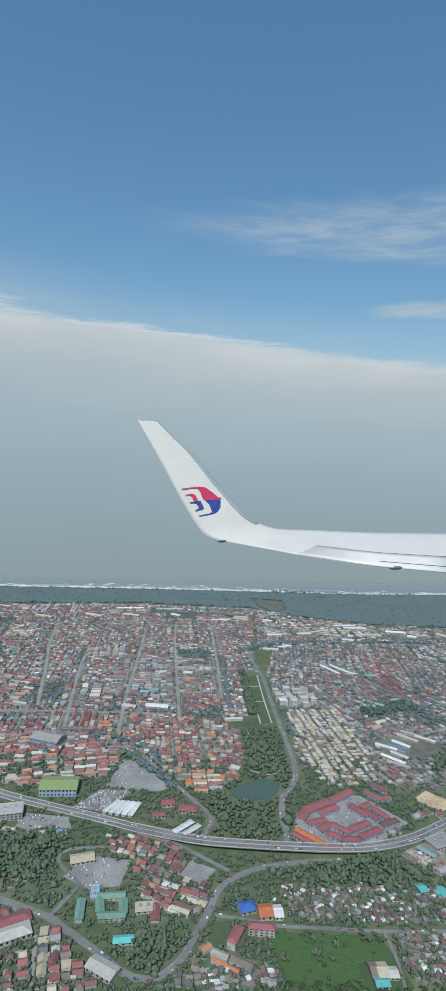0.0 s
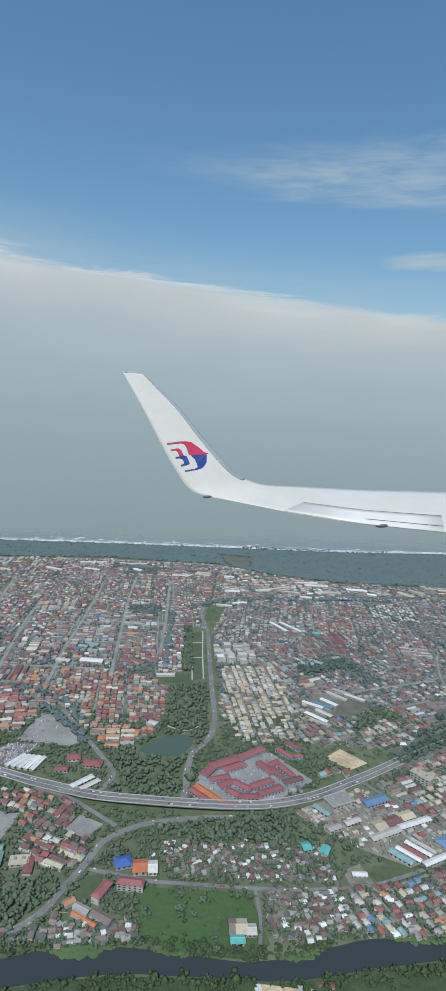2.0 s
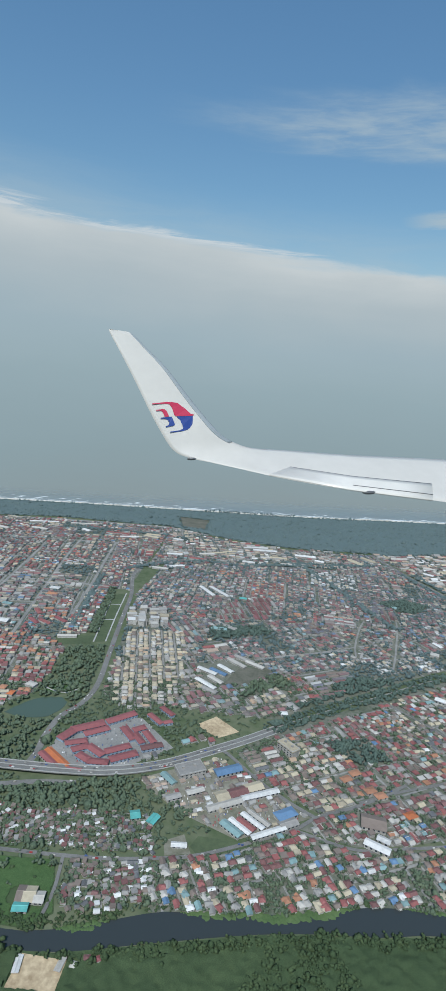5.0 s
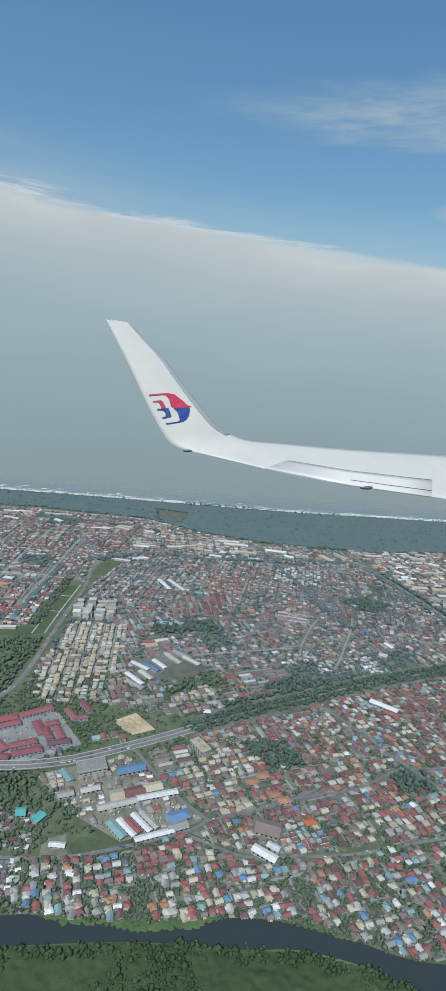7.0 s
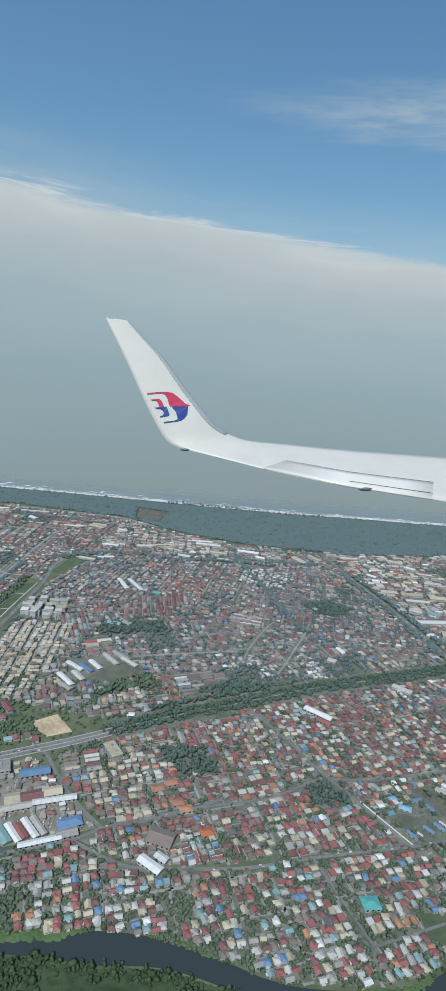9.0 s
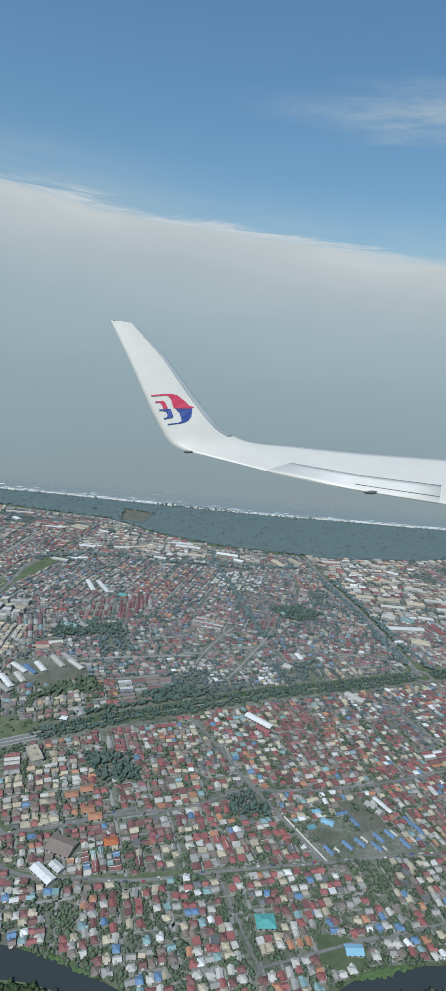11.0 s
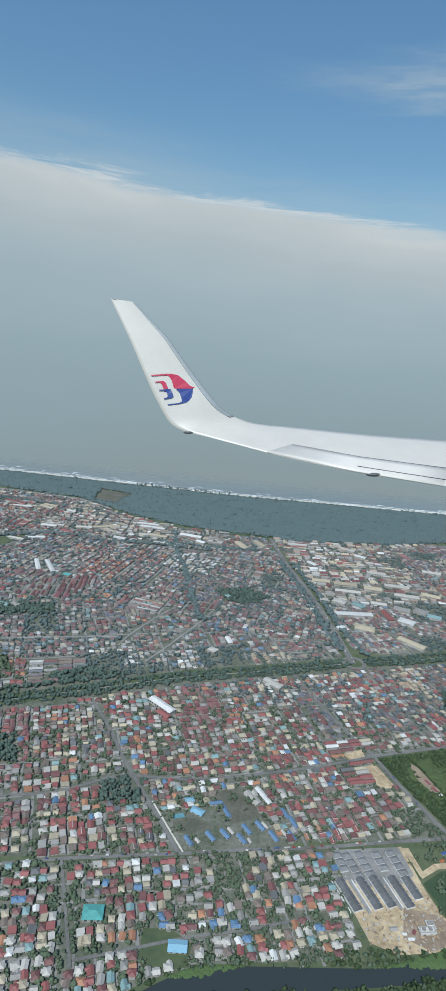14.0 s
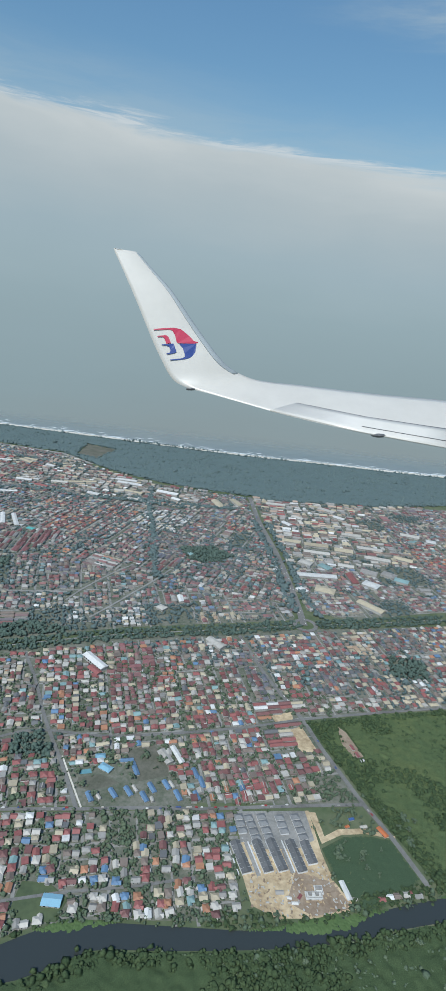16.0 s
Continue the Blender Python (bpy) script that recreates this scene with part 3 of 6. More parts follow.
# where nothing may be strewn
ROADS = [(HIGHWAY, 6.0), (BOULEVARD, 3.4), (RIVER_ROAD, 3.0), (VILLAGE_ROAD, 1.8), (GRID_ROAD, 1.7), (CROSS_ROAD, 1.7), (DIAGONAL, 2.2), (DIAGONAL_EAST, 2.2), (COAST_ROAD, 5.5), (WORKS_ROAD, 2.0),
         (PARK_ROAD, 2.6), (SCHOOL_ROAD, 1.8), (JETTY_LANE, 1.4), (BLOCK_LANE, 1.2), (SOUTH_LANE, 1.2), (FAR_STREET, 3.2), (FAR_CURVE, 3.2), (RING, 2.6), (FAR_LINK, 2.0), (SLIP_ROAD, 2.2)]
ROADS += [(line, 2.8) for line in OLD_STREETS]
ROADS = [([tuple(p) for p in curve_of(l, 8)], w) for l, w in ROADS]
RIVER_AREA = [tuple(p) for p in curve_of(BANK_N, 8)] + [tuple(p) for p in curve_of(BANK_S, 8)][::-1]
OPEN_LAND = [o for n, m, l, c, o in COVERS]
POND = [(16, 418), (25, 432), (36, 442), (51, 445), (57, 439), (55, 427), (49, 418), (33, 414)]
WOODS = {
    "park": [(6, 366), (54, 369), (62, 400), (68, 440), (66, 500), (62, 538), (30, 530), (31, 470), (28, 446), (8, 424), (2, 405)],
    "lawn_side": [(30, 690), (38, 690), (48, 562), (38, 562)],
    "under_highway": [(45, 336), (66, 352), (110, 357), (122, 362), (128, 345), (118, 330), (96, 332), (68, 326)],
    "school_grove": [(-38, 264), (-18, 265), (-8, 277), (-20, 290), (-36, 280)],
    "north_west": [(-140, 318), (-95, 322), (-92, 360), (-130, 364), (-160, 340)],
    "dark_grove": [(355, 409), (384, 419), (386, 396), (364, 390)],
    "small_grove": [(254, 419), (286, 429), (301, 405), (275, 397)],
    "belt_grove": [(271, 500), (293, 522), (330, 527), (329, 508), (296, 486)],
    "far_grove": [(365, 726), (401, 744), (428, 728), (410, 701), (381, 696)],
    "east_grove": [(590, 589), (621, 592), (623, 565), (593, 562)],
    "mid_grove": [(155, 600), (215, 620), (225, 600), (165, 575)],
    "field_trees": [(190, 468), (240, 500), (225, 516), (198, 490)],
    "belt_west": [(212, 438), (300, 492), (294, 500), (240, 470)],
}
FOREST = [(-620, 880), (-331, 970), (-226, 993), (-132, 1016), (-60, 1014), (10, 1016), (60, 1018), (122, 985), (187, 960), (259, 946), (324, 948), (379, 955), (438, 950), (520, 985), (604, 1018), (700, 1080), (1000, 1190), (1000, 1352), (680, 1268), (520, 1236), (320, 1192), (60, 1158), (-140, 1132), (-423, 1084), (-620, 1044)]


# room beside the roads, in half-metre cells: how far each lies beyond the verge
ROOM = np.full((3600, 2400), 99.0)


def room(pts):
    q = np.asarray(pts, float)
    i, j = ((q[:, 0] + 650) * 2).astype(int), ((q[:, 1] - 150) * 2).astype(int)
    good = (i >= 0) & (i < 3600) & (j >= 0) & (j < 2400)
    return np.where(good, ROOM[i.clip(0, 3599), j.clip(0, 2399)], 99.0)


for line, w in [*ROADS, (BELT, 12.0), (BELT_EAST, 12.0)]:
    for (ax, ay), (bx, by) in zip(line[:-1], line[1:]):
        r = w + 6
        i0, i1 = (int((v + 650) * 2) for v in (min(ax, bx) - r, max(ax, bx) + r))
        j0, j1 = (int((v - 150) * 2) for v in (min(ay, by) - r, max(ay, by) + r))
        i0, i1, j0, j1 = max(i0, 0), min(i1, 3600), max(j0, 0), min(j1, 2400)
        if i0 < i1 and j0 < j1:
            gx, gy = np.meshgrid(np.arange(i0, i1) / 2 - 649.75, np.arange(j0, j1) / 2 + 150.25, indexing="ij")
            dx, dy = bx - ax, by - ay
            u = np.clip(((gx - ax) * dx + (gy - ay) * dy) / (dx * dx + dy * dy + 1e-9), 0, 1)
            ROOM[i0:i1, j0:j1] = np.minimum(ROOM[i0:i1, j0:j1], np.hypot(gx - ax - u * dx, gy - ay - u * dy) - w)


def clear(pts, margin=0.0, woods=True, open_land=True):
    """Points free of roads, water, landmarks and open land."""
    p = np.asarray(pts, float)
    if not len(p):
        return np.zeros(0, bool)
    bad = room(p) < margin
    a, b = p.min(0), p.max(0)
    for poly in [RIVER_AREA, POND, FOREST] + (OPEN_LAND if open_land else []) + (list(WOODS.values()) if woods else []):
        lo, hi = np.min(poly, 0), np.max(poly, 0)
        if (a > hi).any() or (b < lo).any():
            continue
        near = np.nonzero(((p >= lo) & (p <= hi)).all(1))[0]
        bad[near] |= inside(p[near], poly)
    if BLOCKED:
        q = np.array(BLOCKED)
        r = q[:, 2] + margin
        q, r = (w[(q[:, 0] > a[0] - r) & (q[:, 0] < b[0] + r) & (q[:, 1] > a[1] - r) & (q[:, 1] < b[1] + r)] for w in (q, r))
        for (x, y, _), w in zip(q, r):
            bad |= (p[:, 0] - x) ** 2 + (p[:, 1] - y) ** 2 < w * w
    return ~bad


BLOCKED = []


# ---- landmark buildings ----
for key, col in dict(red=RED, maroon=MAROON, orange=ORANGE, white=WHITE, grey=GREYZ, pale=PALE, blue=BLUE, teal=TEAL, sandy=SAND, brown=BROWN, dark=DARK, green=GREEN,
                     bright_blue=(0.04, 0.11, 0.32), vivid_orange=(0.5, 0.15, 0.05), turquoise=(0.12, 0.42, 0.38), sky=(0.22, 0.4, 0.5), crimson=(0.27, 0.085, 0.085), moss=(0.22, 0.27, 0.1), slate=(0.21, 0.21, 0.205)).items():
    M["sheet_" + key] = roofing("sheet_" + key, [col], False)
M["glass"], _k = material("dark_window_glass")
finish(M["glass"], _k, (0.03, 0.04, 0.05), 0.12, 0, None, spec=0.6)
M["blue_wall"] = patchy("blue_grey_wall", (0.2, 0.26, 0.33), (0.3, 0.36, 0.43), 0.1, 0.9)


def split_shape(kind, w, d, h, r, o):
    v, f, i = house_shape(kind, w, d, h, r, o)
    wall = [g for g, m in zip(f, i) if m == 0]
    roof = [g for g, m in zip(f, i) if m == 1]
    return (v[:8], wall), (v[8:], [tuple(j - 8 for j in g) for g in roof])


def ridge_shape(w, r, h):
    """A slim cap along the ridge of a gable."""
    a = 0.22
    return [(-w, -a, h + r - 0.05), (w, -a, h + r - 0.05), (w, a, h + r - 0.05), (-w, a, h + r - 0.05), (-w, 0, h + r + 0.14), (w, 0, h + r + 0.14)], [(0, 1, 5, 4), (2, 3, 4, 5), (1, 2, 5), (3, 0, 4)]


WINDOW = None


def building(name, label, category, x, y, turn, length, width, height, kind="gable", roof="grey", wall="wall", storeys=1, rise=None, group="", windows=True, eaves=0.5, true_height=False):
    """A hall, block or shed: walls, roof with a ridge cap, and rows of windows on its two long sides."""
    global WINDOW
    if not true_height:
        y, height = y + 0.35 * height * y / 260, 0.65 * height
        rise = rise and 0.75 * rise
    ob = thing(name, label, category, (x, y, 0), turn, group)
    rise = (0.16 * width if rise is None else rise) if kind != "flat" else 0.0
    (wv, wf), (rv, rf) = split_shape(kind, length, width, height, rise, eaves)
    part("wall", mesh_of("wall", wv, wf, M[wall]), None, ob)
    top = part("roof", mesh_of("roof", rv, rf, M["sheet_" + roof]), None, ob)
    if kind == "gable":
        part("ridge_cap", mesh_of("ridge_cap", *ridge_shape(length / 2 + eaves, rise, height), M["sheet_" + roof]), None, top)
        g = [(s * length / 2, t * width / 2, height) for s in (-1, 1) for t in (-1, 1)] + [(s * length / 2, 0, height + rise - 0.05) for s in (-1, 1)]
        part("gable_end", mesh_of("gable_end", g, [(0, 1, 4), (2, 3, 5)], M[wall]), None, ob)
    elif kind == "flat":
        for px, py, sx, sy in ((0, width / 2, length / 2, 0.12), (0, -width / 2, length / 2, 0.12), (length / 2, 0, 0.12, width / 2), (-length / 2, 0, 0.12, width / 2)):
            bm = bmesh.new()
            bmesh.ops.create_cube(bm, size=1, matrix=Matrix.Translation((px, py, height + 0.55)) @ Matrix.Diagonal((2 * sx, 2 * sy, 0.5, 1)))
            part("parapet", bm, M["concrete"], ob)
        for px in (-0.25, 0.2):
            bm = bmesh.new()
            bmesh.ops.create_cube(bm, size=1, matrix=Matrix.Translation((px * length, 0.1 * width, height + 0.8)) @ Matrix.Diagonal((1.6, 1.4, 1.0, 1)))
            part("roof_unit", bm, M["sheet_grey"], ob)
    if windows:
        if WINDOW is None:
            WINDOW = mesh_of("window", [(a, b, c) for a in (-0.5, 0.5) for b in (-0.06, 0.06) for c in (-0.45, 0.45)], [(0, 1, 3, 2), (4, 6, 7, 5), (0, 4, 5, 1), (2, 3, 7, 6), (1, 5, 7, 3), (0, 2, 6, 4)], M["glass"])
        n = max(2, int(length / 2.6))
        for s in range(storeys):
            for side in (-1, 1):
                for j in range(n):
                    wob = part("window", WINDOW, None, ob)
                    wob.location = ((j + 0.5) / n * length - length / 2, side * width / 2, (s + 0.55) * height / storeys)
                    wob.scale = (1.2, 1.0, min(1.3, 0.5 * height / storeys))
    c, s = math.cos(radians(turn)), math.sin(radians(turn))
    for j in np.linspace(-0.5, 0.5, max(2, int(length / width) + 1)):
        BLOCKED.append((x + c * j * (length - width * 0.6), y + s * j * (length - width * 0.6), width * 0.62))
    return ob


SHOPS = [(70.5, 398.2, 60, 14, 6.5), (82.3, 409.8, 32, 23.7, 7), (89.7, 405.1, 34, 18, 5.5), (79.0, 390.6, 23, 14.5, 5), (103.3, 424.6, 39, 23.6, 6), (83.7, 384.9, 33, 11.9, 5.5), (94.3, 383.8, -35, 15, 5.5), (88.3, 375.6, -32, 10, 5.5),
         (98.8, 372.6, 2, 13.5, 5.5), (108.7, 387.9, 32, 17.7, 5.5), (114.3, 380.6, 31, 18.9, 6), (112.3, 406.3, -52, 16.6, 5.5), (118.9, 412.9, 35, 9.6, 5), (120.2, 401.8, -54, 13, 4.5), (127.6, 404.5, -55, 14.3, 4.5), (128.3, 427.2, -45, 15.6, 4), (135.9, 438.7, -44, 14.2, 4), (138.2, 424.5, 28, 6.6, 3.6)]
for x, y, a, l, w in SHOPS:
    building("shop_block", "shophouse block under a crimson hipped roof beside the highway", "shop block", x, y - 1.2, a, l, w, 2.5, "hip", "crimson", "blue_wall", 2, 0.9, "crimson-roofed shop blocks", true_height=True)
building("shop_block", "low blue-walled block under a dark maroon roof", "shop block", 131.2, 392.6, 25, 15, 5, 2.6, "hip", "maroon", "blue_wall", 2, 0.7, true_height=True)
building("market_hall", "long market hall under a bright orange roof", "market hall", 72, 369, -41, 24, 4.5, 4, "gable", "vivid_orange")
building("market_hall", "long market hall under a red roof", "market hall", 68, 366, -41, 22, 4.2, 3.6, "gable", "crimson")
building("market_hall", "small market hall under a red roof", "market hall", 86, 360, -5, 9, 5, 3.6, "gable", "crimson")

building("sports_hall", "hall with a bright blue metal roof", "hall", 26, 306, 20, 9, 7.4, 3.4, "hip", "bright_blue", rise=2.0)
building("market_hall", "market hall with a vivid orange roof and pale gable", "market hall", 36, 303, 8, 7.4, 9, 4, "gable", "vivid_orange")
building("market_hall", "market hall under a plain white metal roof", "market hall", 43, 303.5, 8, 4.6, 8.6, 3.6, "gable", "white")
building("apartment_block", "white apartment block with a long red roof", "apartment block", 19, 283, 66, 12, 4.6, 6.5, "hip", "crimson", "wall", 3, 1.6)
building("apartment_block", "white apartment block with a long red roof", "apartment block", 33, 289, -3, 14, 4.6, 6.5, "hip", "crimson", "wall", 3, 1.6)
building("depot_hall", "bus depot under a faded yellow roof", "depot", -75, 338, 19, 14, 8, 3.5, "gable", "sandy")
for x, y, a, l, w in ((-51, 308, 8, 15, 4.5), (-48, 294, 7, 14, 4.5), (-56, 301, -77, 10, 4), (-43, 301, -80, 10, 4), (-66, 297, 98, 14, 4)):
    building("school_block", "school block with a dull green roof", "school", x, y, a, l, w, 4, "gable", "green", storeys=2, group="green-roofed school blocks")
building("swimming_pool", "pale blue roofed pool building", "pool", -61, 312, 98, 9, 4, 2.4, "flat", "sky")
building("warehouse", "warehouse with a pale grey roof near the river", "warehouse", -46, 262, -27, 15, 8, 4, "gable", "pale")
building("market_hall", "large hall with a pale vaulted roof", "hall", -99, 277, 29, 24, 9, 5, "hip", "pale")
building("market_hall", "large hall with a dark red roof", "hall", -100, 286, 29, 20, 7, 5, "hip", "crimson")
building("school_block", "long building under a turquoise roof", "school", -39, 280, 9, 10, 4.5, 3, "gable", "turquoise")
building("school_block", "building with a beige flat roof", "school", -31, 302, 10, 10, 6, 3, "flat", "sandy")
building("school_block", "building with a red roof", "school", -25, 299, -83, 11, 4.5, 3, "gable", "red")
building("stadium_hall", "large indoor stadium with an olive green roof", "stadium", -111, 410, 6, 27, 18, 8, "gable", "moss", "blue_wall", 2, 3.0)
building("warehouse", "large dark-walled hall with a pale grey roof", "hall", -143, 485, -15, 26, 16, 6, "gable", "grey", "blue_wall")
building("office_block", "pale flat-roofed office beside the highway", "office", -135, 376, 16, 16, 12, 8, "flat", "pale", "wall", 3)
for i in range(5):
    building("market_roof", "open market shed with a white metal roof", "market shed", -68 + 4.2 * i, 393 - 0.5 * i, 60 + 4 * i, 16, 3.1, 3, "gable", "white", group="white market sheds", windows=False)
for x, y, a, l, w, r in ((-13, 395, -2, 13, 8, "red"), (-28, 401, 15, 9, 7, "crimson"), (-15, 374, 48, 17, 4, "white"), (-9, 371, 48, 15, 3.5, "pale"), (-33, 386, 10, 9, 5, "red")):
    building("office_block", "government building with a plain roof beside the slip road", "office", x, y, a, l, w, 3.4, "hip", r)

building("office_block", "white modern hall with a ribbed grey roof", "office", 160, 370, 27, 18, 11, 5.5, "flat", "grey", "wall", 2)
building("workshop", "workshop with a blue and white roof", "workshop", 185, 374, 27, 18, 7, 4, "gable", "blue")
for x, y, a, l, w, r in ((182, 350, 27, 8, 8, "sandy"), (192, 355, 27, 12, 7, "maroon"), (202, 361, 27, 11, 7, "sandy"), (184, 343, 28, 23, 4.5, "pale"), (206, 355, 25, 25, 4, "white"),
                         (222, 333, 30, 11, 6, "grey"), (210, 324.5, 28, 22, 3.2, "white"), (147, 361, -45, 12, 4, "teal"), (152, 345, 28, 9, 4, "grey"), (165, 352, 28, 11, 4, "pale")):
    building("warehouse", "long industrial shed under a worn metal roof", "warehouse", x, y, a, l, w, 3.6, "gable", r, group="industrial sheds")
for x, y, l, w, r in ((188.5, 324.5, 14, 4.5, "teal"), (193.5, 327, 15, 3, "white"), (197, 328.7, 12, 3.6, "red"), (201, 332, 16, 3, "white"), (205, 334.5, 15, 2.8, "pale")):
    building("warehouse", "long narrow shed in a row of five", "warehouse", x, y, -41, l, w, 3.6, "gable", r, group="row of sheds")
building("warehouse", "shed with a bright blue vaulted roof", "warehouse", 221, 340, 32, 13, 7, 4, "hip", "blue", rise=1.6)
building("school_block", "small shed with a turquoise roof", "shed", 132, 328, 17, 5, 6, 3, "gable", "turquoise")
building("school_block", "small shed with a turquoise roof", "shed", 143, 326, 65, 7, 4.5, 3, "gable", "turquoise")
building("office_block", "tall white office with a pale yellow roof", "office", 227, 401, -49, 15, 7, 8, "flat", "sandy", "wall", 3)
building("warehouse", "low white shed on a bare lot", "shed", 160, 310, 4, 8, 3, 2.5, "gable", "white")
building("warehouse", "long hall with a white metal roof among houses", "hall", 272, 322, -28, 14, 5, 4, "gable", "white")
building("warehouse", "short hall with a white metal roof among houses", "hall", 277, 327.5, -28, 7, 4, 4, "gable", "white")
building("warehouse", "broad hall under a dark brown roof", "hall", 274, 341, -10, 14, 11, 3.6, "gable", "brown")
building("chapel", "white domed building by the tree belt", "chapel", 227, 450, 4, 5, 4, 3, "hip", "white")
building("warehouse", "grey hangar under a grey roof", "hangar", 235, 461, -46, 10, 6, 3, "gable", "grey")

for x, y, a, l, w, r in ((87.6, 270, 5, 3.2, 8.5, "brown"), (92, 270, 5, 5.2, 8.5, "sandy"), (97, 269, 5, 4.2, 6, "pale"), (90, 263, 5, 6.5, 4.4, "turquoise")):
    building("warehouse", "riverside warehouse with a coloured metal roof", "warehouse", x, y, a, l, w, 3, "gable", r, group="riverside warehouses")
SCHOOL = [(421.3, 377.8, -46, 6.2), (432.4, 384.2, -40, 6.3), (440.0, 388.2, -41, 6.3), (449.8, 387.6, -44, 6.5), (451.6, 394.9, -45, 6.7), (458.8, 399.6, -44, 6.3), (467.3, 394.6, -49, 6.8), (472.4, 413.3, -52, 7.3), (477.5, 408.1, -57, 7.3), (477.5, 397.9, -52, 5.7), (437.3, 404.9, -52, 9.9), (430.4, 409.2, 25, 6.9)]
for x, y, a, l in SCHOOL:
    building("school_block", "school block with a blue metal roof", "school", x, y, a, l + 0.6, 2.5, 1.4, "gable", "blue", "wall", 2, 0.5, "blue-roofed school blocks", eaves=0.25, true_height=True)
for x, y, a, l in ((425.1, 380.1, -39, 5.7), (442.8, 391.2, -41, 4.7), (461.5, 400.9, -44, 4.8), (473.1, 398.5, -45, 5.1), (454.4, 387.5, -53, 3.2)):
    building("school_block", "narrow school block with a pale grey roof", "school", x, y, a, l, 1.6, 1.3, "gable", "pale", "wall", 1, 0.35, "grey-roofed school blocks", eaves=0.2, true_height=True)
building("school_block", "broad school hall with a pale grey roof", "school", 451.3, 419.6, -41, 11, 4.4, 1.6, "gable", "pale", rise=0.7, true_height=True)
building("school_block", "long school hall with a white roof", "school", 457.6, 423.7, -47, 14, 2.6, 1.5, "gable", "white", rise=0.5, true_height=True)
building("school_block", "school hall with a pale blue roof", "school", 421.1, 399.4, -15, 7.2, 4.0, 1.6, "hip", "sky", rise=0.7, true_height=True)
building("school_block", "small school hall with a pale blue roof", "school", 414.5, 406.6, 26, 5.0, 3.0, 1.5, "hip", "sky", rise=0.6, true_height=True)
building("school_block", "low school block with a sand-coloured roof", "school", 404.9, 401.2, 16, 4.6, 2.8, 1.4, "hip", "sandy", rise=0.5, true_height=True)
building("warehouse", "long hall with a white roof by the tree belt", "hall", 371, 487, -30, 23, 6, 5, "gable", "white")
building("warehouse", "hall with a red roof beside a long white hall", "hall", 375, 478, -28, 11, 4.5, 4, "gable", "red")
building("assembly_hall", "hall with a turquoise roof among houses", "hall", 388, 323, 15, 9, 7, 3.4, "hip", "turquoise")
building("warehouse", "shed with a pale blue roof near the river", "shed", 431, 319, 12, 8, 5, 2.8, "gable", "sky")

for x, y, a, l, r in ((162, 506, -30, 19, "white"), (172, 506, -35, 17, "blue"), (178, 513, -42, 17, "white"), (188, 526, -42, 21, "pale"), (195, 535, -33, 20, "grey"), (162, 484, -41, 22, "white"), (170, 492, -42, 16, "pale"), (166, 474, -30, 14, "grey"), (205, 526, -33, 19, "pale")):
    building("school_block", "long school block with a plain metal roof", "school", x, y, a, l, 4.2, 3.0, "gable", r, group="far school blocks", windows=False)

# long roofs that stand out of the far town: middle, turn, length, width, roof
NORTH_SHEDS = [(226, 912, 2, 38, 9, "white"), (200, 843, -7, 18, 8, "white"), (219, 844, -10, 8, 10, "pale"), (225, 874, 7, 14, 8, "pale"), (246, 878, -2, 26, 8, "sandy"), (258, 850, 7, 21, 6, "pale"), (289, 901, -2, 32, 10, "white"), (309, 880, -19, 14, 8, "white"), (367, 893, -55, 29, 11, "sandy"), (89, 849, 8, 23, 8, "white"), (136, 865, 16, 23, 8, "pale"), (85, 931, -10, 16, 8, "white"), (42, 945, -5, 24, 8, "sandy"), (123, 837, -4, 20, 6, "red")]
ESTATE_SHEDS = [(444, 935, 12, 28, 8, "pale"), (481, 894, -18, 17, 8, "pale"), (470, 862, -38, 15, 8, "white"), (483, 804, 5, 22, 9, "sandy"), (513, 806, 11, 29, 10, "sandy"), (516, 783, 8, 31, 8, "pale"), (547, 805, 5, 22, 12, "sandy"), (578, 826, 4, 31, 9, "pale"), (521, 719, 16, 43, 9, "white"), (506, 748, -16, 15, 11, "pale"), (528, 746, -33, 15, 10, "teal"), (559, 729, -69, 24, 8, "red"), (577, 754, -9, 18, 11, "grey"), (579, 723, -21, 17, 13, "white")]
FACTORY_HALLS = [(599, 758, -24, 15, 12, "grey"), (612, 748, -13, 15, 10, "teal"), (532, 688, -6, 20, 13, "sandy"), (509, 678, -40, 11, 9, "white"), (578, 672, -31, 28, 9, "sandy"), (659, 892, -4, 13, 11, "white"), (587, 798, 4, 30, 9, "pale"), (618, 812, -10, 22, 10, "sandy"), (537, 923, -22, 16, 9, "white"), (518, 948, -20, 25, 10, "pale"), (555, 863, 6, 25, 9, "pale"), (632, 901, 0, 25, 10, "pale"), (391, 911, -50, 28, 9, "sandy"), (551, 760, 3, 18, 8, "pale")]
TOWN_HALLS = [(-68, 937, -33, 17, 9, "white"), (-16, 937, -5, 38, 6, "red"), (-141, 923, -12, 28, 8, "pale"), (-274, 888, -17, 30, 8, "sandy"), (-200, 911, -18, 30, 8, "pale"), (41, 933, -23, 27, 8, "sandy"), (-150, 967, 15, 46, 5, "white"), (-83, 977, 10, 46, 5, "pale"), (-31, 670, -1, 11, 8, "white"), (-28, 651, -10, 12, 8, "orange"), (-56, 570, -3, 23, 9, "white"), (-84, 566, -11, 14, 7, "pale"), (22, 549, 13, 18, 4.5, "pale"), (22, 457, -22, 8, 6, "pale")]
